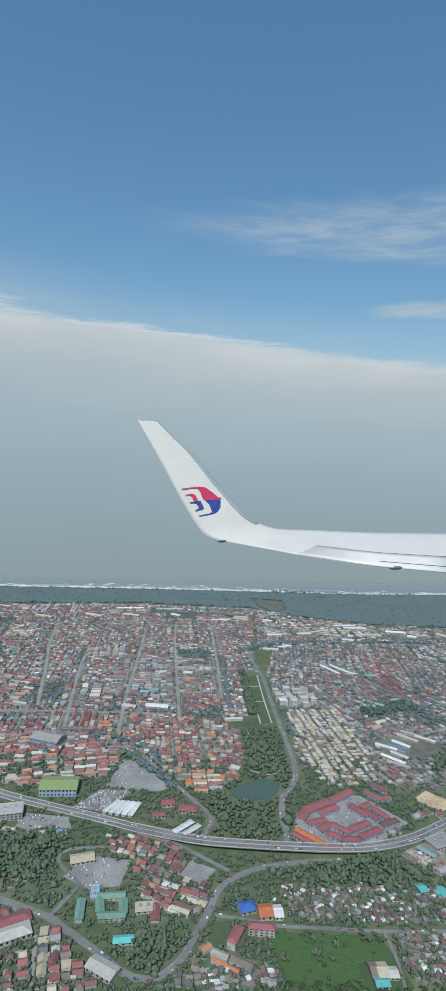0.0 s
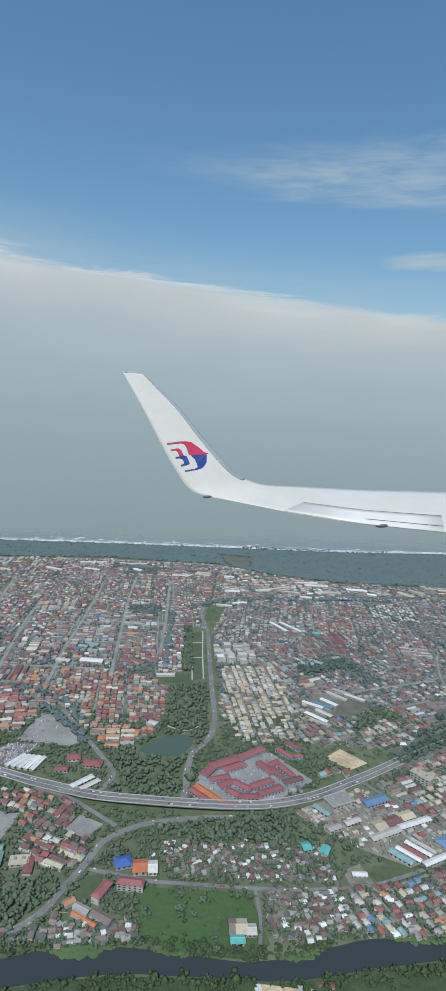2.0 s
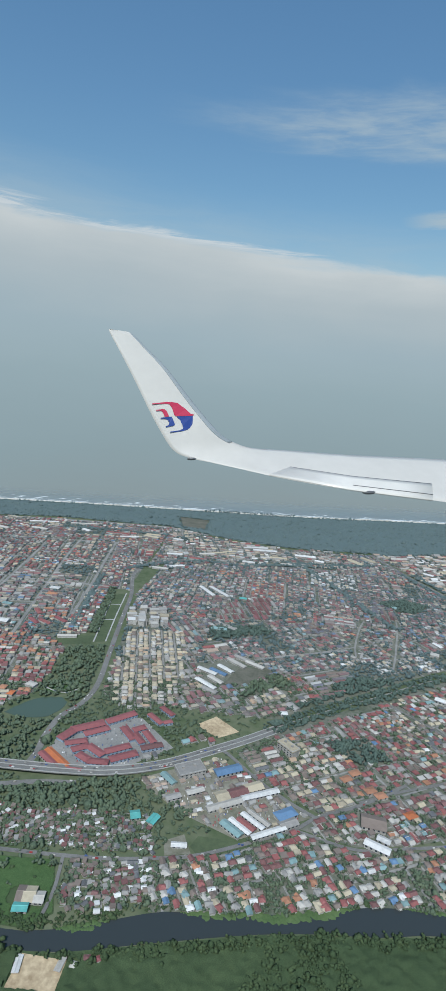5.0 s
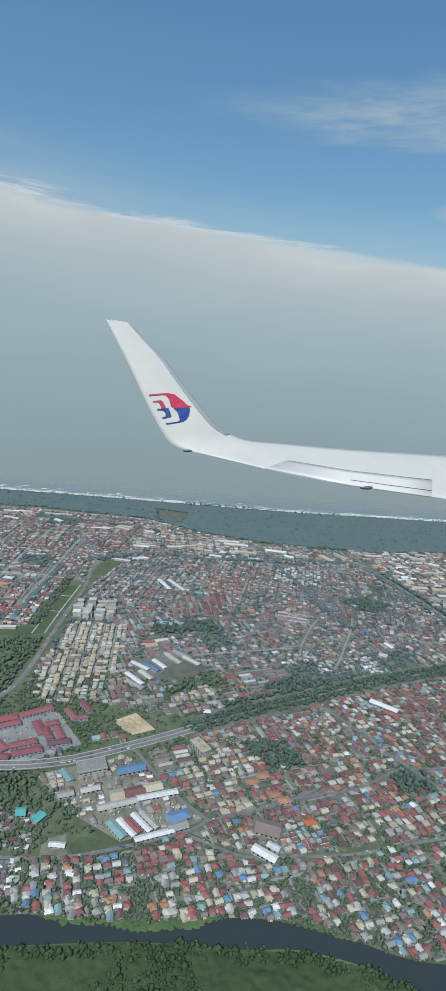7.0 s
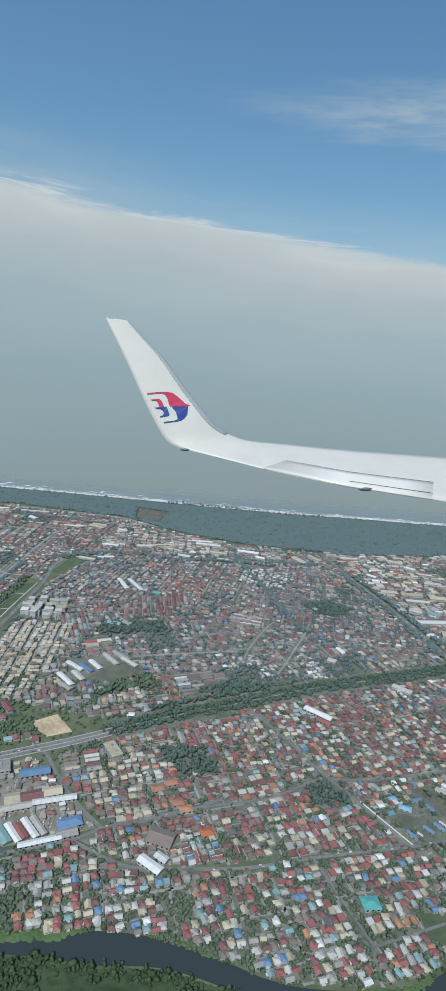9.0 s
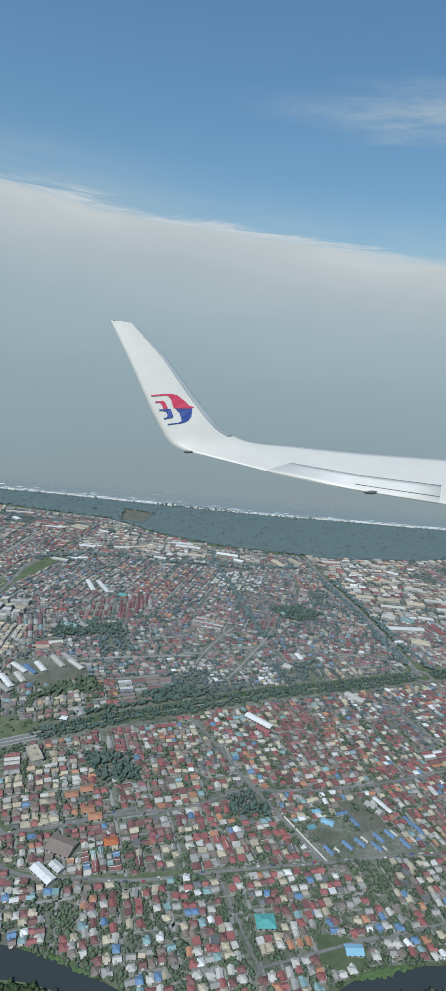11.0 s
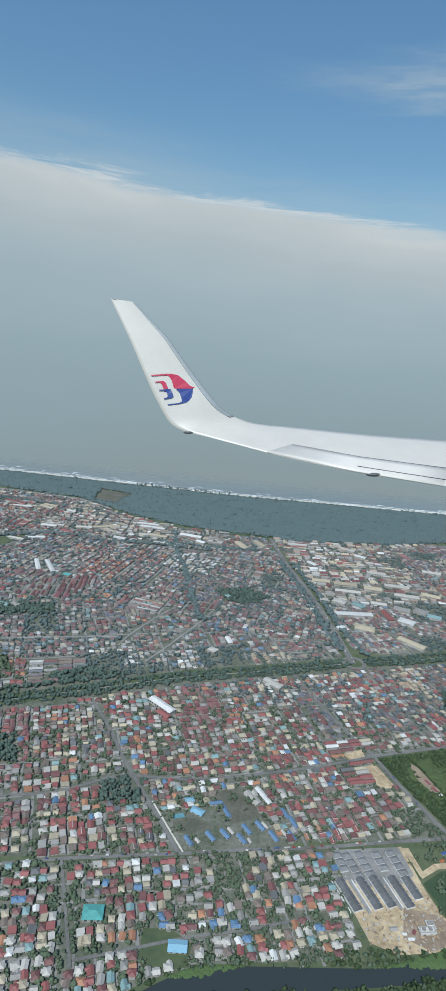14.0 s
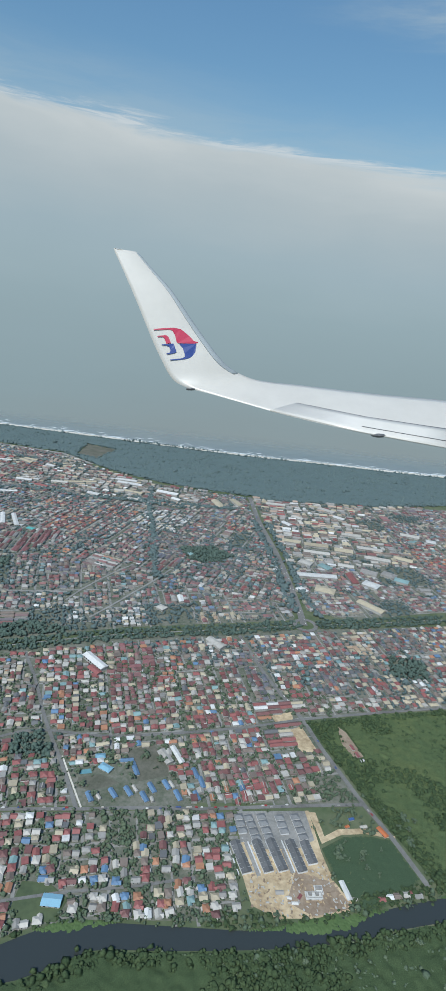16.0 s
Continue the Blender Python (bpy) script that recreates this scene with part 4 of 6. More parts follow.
TOWN_BLOCKS = [(-25, 600, -55, 15, 5, "red"), (-21, 576, -44, 16, 5, "crimson"), (-9, 576, -31, 15, 5, "red"), (4, 585, -37, 18, 5, "crimson"), (-24, 450, 7, 4, 6, "orange"), (-14, 431, -5, 5, 6.5, "vivid_orange"), (2, 449, -4, 5, 6, "orange"), (11, 442, -4, 5, 6, "vivid_orange"), (-76, 546, -2, 8, 6, "orange"), (-99, 527, 8, 6, 6, "vivid_orange"), (-84, 509, -5, 6, 6, "orange"), (-74, 606, -11, 10, 6, "teal"), (-64, 613, -11, 10, 6, "teal"), (-61, 596, -10, 11, 6, "grey")]
HILL_BLOCKS = [(168, 600, -4, 16, 7, "teal"), (180, 605, -26, 15, 7, "grey"), (78, 780, -5, 22, 6, "pale"), (99, 795, 23, 22, 5, "white"), (214, 926, 7, 33, 8, "white"), (401, 610, -61, 12, 5, "white"), (390, 587, -22, 8, 7, "pale"), (380, 712, -38, 9, 6, "teal"), (148, 708, -57, 34, 5, "white"), (163, 710, -52, 39, 5, "white"), (193, 694, -5, 9, 6, "turquoise"), (450, 551, -32, 17, 7, "pale"), (160, 882, 32, 46, 6, "sandy"), (6, 921, 12, 30, 6, "white")]
for rows, name, label, category, group, tall in (
        (NORTH_SHEDS, "warehouse", "long pale warehouse before the coastal trees", "warehouse", "coastal warehouses", 2.6), (ESTATE_SHEDS, "factory_hall", "large factory hall under a plain metal roof", "factory", "factory halls", 2.8),
        (FACTORY_HALLS, "factory_hall", "large factory hall under a plain metal roof", "factory", "factory halls", 2.8), (TOWN_HALLS, "town_hall", "long hall standing above the old town houses", "hall", "old town halls", 2.4),
        (TOWN_BLOCKS, "town_block", "broad tiled roof in the old town", "building", "tiled old town roofs", 2.0), (HILL_BLOCKS, "college_block", "long pale building among garden houses", "building", "long pale buildings", 2.2)):
    for x, y, a, l, w, r in rows:
        building(name, label, category, x, y, a, l, w, tall, "hip" if l < 1.6 * w else "gable", r, "wall", 1, 0.13 * w, group, windows=False, eaves=0.3, true_height=True)

for x, y, a, l, w, r in ((11, 275.5, -25, 9, 4, "grey"), (22, 271.5, -27, 12, 5, "brown"), (13.5, 269.3, -27, 15, 2, "vivid_orange"), (3.5, 279, 40, 6, 4, "orange")):
    building("boat_shed", "long low shed with a worn sheet roof by the river", "shed", x, y, a, l, w, 1.8, "gable", r, group="riverside sheds", windows=False, eaves=0.2, true_height=True)
for x, y, a in ((264, 380, 30), (271, 387, 30), (278, 371, 25), (284, 367, 25), (299, 352, 27)):
    building("villa", "large house under a bright orange hipped roof", "house", x, y, a, 7.5, 5, 2.2, "hip", "vivid_orange" if x > 290 else "orange", group="orange-roofed villas", eaves=0.4, true_height=True)

# the building site: rows of dark new terraces, a white block and a site hut
for old, rows in ((False, ((509, 369.5, -57, 18), (519.5, 373.5, -58, 18), (526.5, 376.5, -58, 18), (536, 379.5, -60, 17), (542.5, 383, -62, 13))), (True, ((504.5, 389, -63, 11), (511, 388.5, -59, 15), (517.5, 391.5, -61, 15), (527, 394.5, -64, 14), (535.5, 397.5, -62, 15)))):
    for x, y, a, l in rows:
        c, sn = math.cos(radians(a)), math.sin(radians(a))
        step = 4.2 if old else 2.6
        for q in np.arange(step / 2, l, step):
            sx = q - l / 2
            building("terraced_house", "terraced house under a pale grey roof" if old else "new terraced house under a dark slate roof", "terraced house", x + c * sx, y - 1.2 + sn * sx, a + (90 if old else 0), 4.6 if old else 2.55, 3.2 if old else 5.3, 2.4 if old else 2.2,
                     "hip" if old else "gable", "slate" if old else "dark", "white_wall", 1, 1.1, "terraces on the building site", windows=False, eaves=0.25 if old else 0.02)
for x, y, a in ((505.2, 367.5, -57), (515.6, 371.4, -58), (532.4, 377.6, -60)):
    strip("site_wall", [(x - 9 * math.cos(radians(a)), y - 9 * math.sin(radians(a))), (x, y), (x + 9 * math.cos(radians(a)), y + 9 * math.sin(radians(a)))], 0.5, 1.0, M["white_wall"], "white boundary wall along new terraces", "wall", 0.9)
for x, y, a in ((514.5, 371, -58), (531, 378, -60), (521, 390, -62), (508, 389, -60)):
    strip("site_lane", [(x - 10 * math.cos(radians(a)), y - 10 * math.sin(radians(a))), (x, y), (x + 10 * math.cos(radians(a)), y + 10 * math.sin(radians(a)))], 2.0, 0.44, M["street"], "new grey lane between terraces", "road", 0.12)
building("show_block", "unfinished white concrete block on a building site", "building", 547.0, 358.8, 17, 7.5, 2.6, 2.6, "flat", "white", "white_wall", 2)
building("show_block", "low white concrete wing on a building site", "building", 549.0, 362.7, 17, 3.2, 3.4, 2.2, "flat", "white", "white_wall", 1)
building("warehouse", "long white shed at the edge of a building site", "shed", 562, 367, -61, 9, 1.8, 2, "gable", "white")
building("site_hut", "site hut with a vivid orange roof by a sandy track", "hut", 581, 407, -45, 6, 2.2, 2.4, "gable", "vivid_orange")

for x, y, a, l, w, r in ((579.7, 368.5, 20, 3.0, 2.0, "red"), (583.5, 371.0, 20, 3.2, 2.2, "white"), (587.3, 372.8, 20, 3.4, 2.6, "brown"), (591.5, 374.8, 20, 3.0, 2.4, "pale"), (595.0, 376.6, 20, 3.0, 2.2, "red"), (597.4, 376.3, 20, 3.6, 2.6, "grey")):
    building("stilt_house", "small wooden house on the river bank", "house", x, y, a, l, w, 1.5, "gable", r, group="bank houses", windows=False, eaves=0.3)
for x, y, a, l, w, r in ((538.6, 353.6, 15, 3.0, 1.4, "white"), (540.5, 357.4, 70, 2.6, 1.4, "crimson"), (535.7, 355.3, 10, 2.0, 1.2, "white"), (530.8, 356.6, 20, 4.0, 2.0, "grey"), (561.8, 405.3, 40, 2.4, 1.6, "vivid_orange"), (570.8, 408.3, 30, 4.0, 1.6, "pale"), (564.0, 411.2, 30, 3.0, 1.6, "bright_blue"), (566.8, 364.5, 10, 2.2, 1.5, "pale")):
    building("site_hut", "small site hut on cleared ground", "hut", x, y, a, l, w, 1.3, "gable", r, group="site huts", windows=False, eaves=0.15)
building("works_shed", "shed with a white roof on the south bank", "shed", 99, 238, 95, 7, 2.2, 2, "gable", "white", windows=False)
building("works_shed", "shed with a pale roof on the south bank", "shed", 117, 240, 80, 6, 2, 2, "gable", "pale", windows=False)

for x, y, a, l, w, r in ((567, 463.5, -58, 4.2, 1.8, "crimson"), (563.5, 469, -58, 4.2, 1.8, "crimson"), (570, 459.5, 30, 2.2, 1.6, "white")):
    building("farm_shed", "low shed on a strip cleared in the scrub", "shed", x, y, a, l, w, 1.2, "gable", r, group="scrub sheds", windows=False, eaves=0.2, true_height=True)
for x, y, a, r in ((132, 244.6, 20, "crimson"), (127.5, 244.6, 10, "maroon"), (122.5, 241, 80, "pale")):
    building("bank_hut", "small hut among swamp plants on the bank", "hut", x, y, a, 2.6, 2.2, 1.2, "hip", r, group="south bank huts", windows=False, eaves=0.3, true_height=True)

# ---- houses ----
STREETS = Soup()


def quarters(poly, angle, size, rnd):
    """Cuts a quarter into uneven blocks, in its own turned frame; gives the blocks and the street lines between them."""
    a = radians(angle)
    u, v = np.array([math.cos(a), math.sin(a)]), np.array([-math.sin(a), math.cos(a)])
    q = np.asarray(poly, float)
    todo, done, lines = [((q @ u).min(), (q @ u).max(), (q @ v).min(), (q @ v).max())], [], []
    while todo:
        x0, x1, y0, y1 = todo.pop()
        w, h = x1 - x0, y1 - y0
        if max(w, h) < size * rnd.uniform(0.8, 1.5) or min(w, h) < 0.3 * size:
            done.append((x0, x1, y0, y1))
        elif w > h * rnd.uniform(0.75, 1.3):
            c = x0 + w * rnd.uniform(0.36, 0.64)
            lines.append((c * u + y0 * v, c * u + y1 * v))
            todo += [(x0, c, y0, y1), (c, x1, y0, y1)]
        else:
            c = y0 + h * rnd.uniform(0.36, 0.64)
            lines.append((x0 * u + c * v, x1 * u + c * v))
            todo += [(x0, x1, y0, c), (x0, x1, c, y1)]
    return done, lines, u, v, a


def lots(block, u, v, a, lot, row, lane, verge, across):
    """Places of houses in back-to-back rows within one block, with the lanes between the pairs of rows."""
    x0, x1, y0, y1 = block
    x0, x1, y0, y1 = x0 + verge, x1 - verge, y0 + verge, y1 - verge
    if across:
        x0, x1, y0, y1, u, v, a = y0, y1, -x1, -x0, v, -u, a + math.pi / 2
    n = max(1, int((x1 - x0) / lot))
    xs = x0 + (np.arange(n) + 0.5) * (x1 - x0) / n
    spots, lines, y, k = [], [], y0 + row / 2, 0
    while y < y1 - 0.3 * row:
        spots.append(np.c_[np.outer(xs, u) + y * v, np.full(n, a + (k % 2) * math.pi)])
        if k % 2 and y + 1.4 * row < y1:
            m = y + row / 2 + lane / 2
            lines.append((x0 * u + m * v, x1 * u + m * v))
        y += row + (lane if k % 2 else 0)
        k += 1
    return (np.concatenate(spots) if spots else np.zeros((0, 3))), lines


def lay_streets(poly, lines, width, minus=()):
    for p, q in lines:
        length = np.hypot(*(q - p))
        if length < 3:
            continue
        n = max(1, int(length / 5))
        mid = p + (q - p) * ((np.arange(n) + 0.5) / n)[:, None]
        a, half = math.atan2(q[1] - p[1], q[0] - p[0]), length / n / 2 + 0.02
        ok = inside(mid, poly) & clear(mid, -1.0)
        for m in minus:
            ok &= ~inside(mid, m)
        for (x, y), good in zip(mid, ok):
            if good:
                STREETS.add(turned(np.array([(-half, -width / 2, 0.105), (half, -width / 2, 0.105), (half, width / 2, 0.105), (-half, width / 2, 0.105)]), a, x, y), [(0, 1, 2, 3)], [0])


TREES_AT = []
HOMES = []
TONES = ["reds", "greys", "sands", "maroons", "whites", "slates", "sheds"]


def lone_house(kind, w, d, h, x, y, a):
    """One town house as a thing of its own."""
    ob = thing("town_house", f"small town house under a {dict(hip='hipped', gable='gabled', flat='flat')[kind]} metal roof in a close row", "house", (x, y, 0), math.degrees(a), "town grid houses")
    (wv, wf), (rv, rf) = split_shape(kind, w, d, h, 0.26 * min(w, d), 0.3)
    part("wall", mesh_of("wall", wv, wf, M["wall"]), None, ob)
    top = part("roof", mesh_of("roof", rv, rf, M["roof_each"]), None, ob)
    if kind == "gable":
        part("ridge_cap", mesh_of("ridge_cap", *ridge_shape(w / 2 + 0.3, 0.26 * min(w, d), h), M["sheet_pale"]), None, top)


def district(name, poly, angle, lot, row, street, palette, keep=0.9, spread=(0.72, 1.28), size=(0.8, 0.8), height=2.6, jitter=0.07, turn=3.0, kinds=("hip", "gable", "hip", "gable", "flat"), trees=0.5, minus=(), label="", open_land=True, block=46.0, varied=True, green=0.07, large=0.05, terraces=0.06, singly=None):
    """Fills a quarter with blocks of houses, each block with its own grain, and with streets and trees between them."""
    rnd = np.random.default_rng(sum(map(ord, name)))
    blocks, cuts, u, v, base = quarters(poly, angle, block, rnd)
    soup, planted, lanes, alone = Soup(), [], [], 0
    for blk in blocks:
        draw, grow = rnd.random(), rnd.uniform(0.25, 1.7)
        scale, across = (rnd.uniform(0.88, 1.14) if varied else 1.0), varied and rnd.random() < 0.45
        # far quarters draw fewer reds, greyer tones imitating haze
        tone = rnd.choice(8, p=(0.46, 0.2, 0.08, 0.05, 0.1, 0.03, 0.08, 0.0) if palette == "mixed" else (0.52, 0.08, 0.14, 0.03, 0.06, 0.05, 0.12, 0.0)) if varied and palette in ("mixed", "hazed") else 0
        fixed = kinds[rnd.integers(len(kinds))]
        corner = np.array([(x, y) for x in np.linspace(blk[0], blk[1], 6) for y in np.linspace(blk[2], blk[3], 6)])
        corner = np.outer(corner[:, 0], u) + np.outer(corner[:, 1], v)
        if not inside(corner, poly).any():
            continue
        area_of = (blk[1] - blk[0]) * (blk[3] - blk[2])
        if varied and draw < green:
            planted.append(corner[rnd.integers(36, size=int(area_of / 8))] + rnd.normal(0, 3.0, (int(area_of / 8), 2)))
            continue
        big = varied and draw > 1 - large
        terrace = varied and not big and draw > 1 - large - terraces
        lw, rw = (lot * 2.6, row * 1.8) if big else (lot * 2.2, row * 0.92) if terrace else (lot * scale, row * scale)
        spots, inner = lots(blk, u, v, base, lw, rw, street * 0.75, street * 0.55 + 0.2, across)
        lanes += inner
        if not len(spots):
            continue
        p = spots[:, :2] + rnd.normal(0, (0.02 if terrace else jitter) * lot, (len(spots), 2))
        ok = inside(p, poly) & clear(p, 0.25 * min(lot, row), open_land=open_land) & (rnd.random(len(p)) < (0.97 if terrace else keep * rnd.uniform(0.85, 1.05)))
        for m in minus:
            ok &= ~inside(p, m)
        near = inside(p, poly)
        planted.append(p[near & ~ok] + rnd.normal(0, 1.0, (int((near & ~ok).sum()), 2)))
        grown = int(trees * grow * len(p))
        if grown:
            pick = rnd.integers(len(p), size=grown)
            planted.append(p[pick] + np.c_[rnd.normal(0, 0.5 * lw, grown), rnd.normal(0, 0.5 * rw, grown)])
        for (x, y), a in zip(p[ok], spots[ok, 2]):
            w, d = lw * (0.97 if terrace else size[0] * rnd.uniform(*spread)), rw * size[1] * (1.0 if terrace else rnd.uniform(spread[0], 0.94 * spread[1]))
            h = height * rnd.choice((0.8, 1.0, 1.0, 1.45)) * rnd.uniform(0.9, 1.1)
            a += radians(rnd.normal(0, 0.3 if terrace else turn)) + (math.pi / 2 if not (terrace or big) and rnd.random() < 0.3 and abs(w - d) < 2.5 else 0)
            kind = "gable" if terrace or big else fixed if rnd.random() < 0.5 else kinds[rnd.integers(len(kinds))]
            skin_of = 7 if big else tone if rnd.random() < 0.72 else 0
            sh, f, i = house_shape(kind, w, d, h, (0.16 if big else 0.26) * min(w, d), 0.3)
            if singly is not None and alone < 260 and not big and inside([(x, y)], singly)[0]:
                lone_house(kind, w, d, h, x, y, a)
                alone += 1
                HOMES.append((x, y, 0.42 * min(w, d)))
                continue
            soup.add(turned(sh, a, x, y), f, [j and 1 + skin_of for j in i])
            HOMES.append((x, y, 0.42 * min(w, d)))
            if not terrace and rnd.random() < 0.6:
                sh, f, i = house_shape("gable" if rnd.random() < 0.5 else "flat", w * rnd.uniform(0.35, 0.6), d * rnd.uniform(0.4, 0.6), h * 0.78, 0.12 * d, 0.2)
                o = (rnd.choice((-1, 1)) * w * 0.45, rnd.choice((-1, 1)) * d * 0.45)
                soup.add(turned(sh + np.array([*o, 0]), a, x, y), f, [j and 1 + (0 if rnd.random() < 0.5 else skin_of) for j in i[:4]] + [1 + skin_of] * (len(i) - 4))
    if soup.n:
        soup.object(name, [M["wall"], M["roof_" + palette], *(M["roof_" + n] for n in TONES)], label or "close rows of small town houses with metal and tile roofs", "houses")
    lay_streets(poly, cuts, street * 0.85, minus)
    lay_streets(poly, lanes, street * 0.5, minus)
    for p, q in cuts:
        if trees and rnd.random() < 0.3:
            n = int(np.hypot(*(q - p)) / 3.2)
            side = np.array([-(q - p)[1], (q - p)[0]]) / (np.hypot(*(q - p)) + 1e-9) * street * 0.6
            planted.append(p + (q - p) * rnd.random((n, 1)) + side * rnd.choice((-1, 1), (n, 1)))
    t = np.concatenate(planted) if planted else np.zeros((0, 2))
    t = t[inside(t, poly) & clear(t, 0.5)]
    for m in minus:
        t = t[~inside(t, m)]
    TREES_AT.append(t)


NEAR_GRID = [(226, 334), (291, 329), (418, 371), (571, 425), (562, 440), (418, 388), (291, 348), (238, 350)]
RIVERSIDE = [(146, 299), (150, 270), (185, 273), (220, 277), (250, 284), (300, 286), (322, 282), (345, 278), (380, 283), (407, 292), (431, 310), (452, 319), (508, 336), (514, 347), (508, 362), (500, 393), (480, 390), (418, 367), (361, 347), (323, 332), (291, 325), (260, 320), (225, 330), (195, 314), (169, 303)]
GRID = [(226, 334), (260, 324), (291, 329), (361, 351), (418, 371), (480, 395), (571, 425), (529, 485), (760, 600), (760, 720), (508, 600), (371, 528), (222, 430), (190, 400), (205, 374), (242, 347)]
HILLSIDE = [(80, 450), (220, 444), (371, 545), (508, 618), (498, 671), (472, 758), (430, 860), (396, 946), (324, 941), (259, 938), (187, 952), (122, 978), (66, 1006), (62, 780), (82, 806), (66, 680), (76, 525)]
OLD_TOWN = [(-460, 480), (-180, 440), (-62, 480), (-25, 440), (-6, 418), (8, 428), (28, 450), (26, 530), (10, 549), (37, 562), (30, 690), (52, 690), (55, 780), (66, 1004), (0, 1006), (-130, 1006), (-226, 985), (-331, 962), (-460, 915)]
WORKS_FAR = [(518, 640), (560, 640), (640, 690), (800, 770), (1000, 870), (1000, 1140), (600, 1030), (400, 975), (440, 860), (480, 760)]
ESTATE = [(518, 640), (560, 640), (640, 690), (800, 770), (1000, 870), (1000, 980), (640, 800), (492, 735)]
FAR_HOMES = [(640, 800), (1000, 980), (1000, 1140), (700, 1060), (600, 1000), (560, 930)]
TERRACE_SAND = [(78, 580), (134, 588), (144, 474), (138, 450), (108, 436), (84, 450)]
TERRACE_RED = [(163, 625), (174, 681), (234, 707), (218, 634)]
FLATS = [(62, 628), (110, 640), (118, 600), (78, 582)]
LEFT_RED = [(-300, 640), (-205, 640), (-185, 555), (-290, 540)]
TOWN_ROWS = [(-120, 600), (-20, 600), (-20, 720), (-120, 730)]
NORTH_WORKS = [(70, 850), (330, 850), (350, 944), (259, 938), (187, 952), (122, 978), (66, 1006)]
WEST_SCHOOL = [(150, 520), (205, 545), (215, 510), (165, 485)]
ORANGE_QUARTER = [(-110, 545), (10, 549), (25, 530), (29, 470), (27, 446), (8, 428), (-6, 418), (-22, 438), (-55, 482), (-110, 502)]

for n, (name, outline, label) in enumerate((("old_town_ground", OLD_TOWN, "dusty built-up ground of the old town"), ("grid_ground", GRID, "dusty yards between houses"), ("quarter_ground", HILLSIDE, "dusty yards and gardens"),
                             ("factory_ground", WORKS_FAR, "dusty yards of an industrial estate"), ("riverside_ground", RIVERSIDE, "dusty yards by the river"))):
    sheet(name, outline, 0.03 + 0.012 * n, M["yards"], label, "yards")
district("old_town_houses", OLD_TOWN, 6, 4.6, 4.2, 2.3, "mixed", 0.92, height=1.7, trees=0.9, minus=(LEFT_RED, ORANGE_QUARTER, TOWN_ROWS), large=0.06)
district("old_town_rows", TOWN_ROWS, 7, 6.5, 4.4, 3.0, "hazed", 0.9, size=(0.95, 0.78), height=2.0, turn=1, jitter=0.04, kinds=("gable", "gable", "flat"), trees=0.7, varied=False, label="long rows of shophouses with pale metal roofs")
district("orange_quarter_houses", ORANGE_QUARTER, 8, 4.7, 4.3, 1.9, "reds", 0.96, height=1.8, trees=0.5, block=38, green=0.0, large=0.0)
district("red_terraces", LEFT_RED, -12, 12, 4.6, 3.0, "reds", 0.97, size=(0.97, 0.76), height=1.8, jitter=0.02, turn=0, kinds=("gable",), trees=0.15, varied=False)
FAR_MINUS = (TERRACE_SAND, TERRACE_RED, FLATS, NORTH_WORKS, WEST_SCHOOL)
district("garden_quarter_houses", HILLSIDE, 27, 4.9, 4.4, 2.4, "hazed", 0.84, height=1.6, trees=1.7, minus=(*FAR_MINUS, [(0, 640), (700, 640), (700, 1200), (0, 1200)]), green=0.1)
district("north_quarter_houses", HILLSIDE, 85, 4.8, 4.3, 2.6, "hazed", 0.84, height=1.6, trees=1.7, minus=(*FAR_MINUS, [(0, 0), (700, 0), (700, 640), (0, 640)]), green=0.08, block=52)
district("north_works", NORTH_WORKS, 8, 7, 5.6, 3.4, "sheds", 0.8, (0.5, 1.3), size=(0.9, 0.8), height=2.2, kinds=("gable", "flat"), trees=1.6, varied=False, label="broad pale warehouse roofs before the coastal trees")
district("sand_coloured_terraces", TERRACE_SAND, 100, 5.0, 4.8, 3.4, "sands", 0.94, size=(0.84, 0.76), height=1.7, jitter=0.04, turn=2, kinds=("hip", "hip", "gable"), trees=0.35, varied=False, block=140, label="straight rows of terraced houses with sand-coloured roofs")
district("maroon_terraces", TERRACE_RED, -76, 11.0, 3.8, 2.4, "maroons", 0.98, size=(0.97, 0.78), height=1.8, jitter=0.02, turn=0, kinds=("gable",), trees=0.08, varied=False, block=60, label="straight rows of terraced houses with dark red roofs")
district("tower_flats", FLATS, 10, 10, 8, 4, "whites", 0.9, height=4.5, kinds=("flat",), trees=0.6, varied=False, label="pale flat-roofed apartment blocks")
district("grid_quarter_houses", GRID, 27, 4.3, 4.05, 1.8, "mixed", 0.95, height=1.5, trees=0.7, singly=NEAR_GRID, block=42, green=0.03, large=0.006, terraces=0.02)
district("factory_quarter", WORKS_FAR, 14, 10, 6.4, 2.2, "sheds", 0.92, (0.5, 1.25), size=(0.92, 0.86), height=2.0, jitter=0.08, kinds=("gable", "flat", "gable"), trees=1.6, minus=(ESTATE, FAR_HOMES), varied=False, block=70, label="large pale factory roofs on an industrial estate")
district("estate_houses", ESTATE, 28, 5.0, 4.5, 2.3, "hazed", 0.92, height=1.7, trees=0.8)
district("far_estate_houses", FAR_HOMES, 20, 5.2, 4.7, 2.5, "hazed", 0.88, height=1.7, trees=0.8, minus=(ESTATE,))
district("river_shacks", [(45, 322), (64, 344), (100, 330), (140, 332), (148, 304), (60, 302), (40, 316)], 15, 2.5, 2.2, 0.9, "shack", 0.85, height=1.0, turn=20, jitter=0.2, kinds=("gable", "flat"), trees=0.5, varied=False, block=24, label="crowded small huts with rusty sheet roofs")
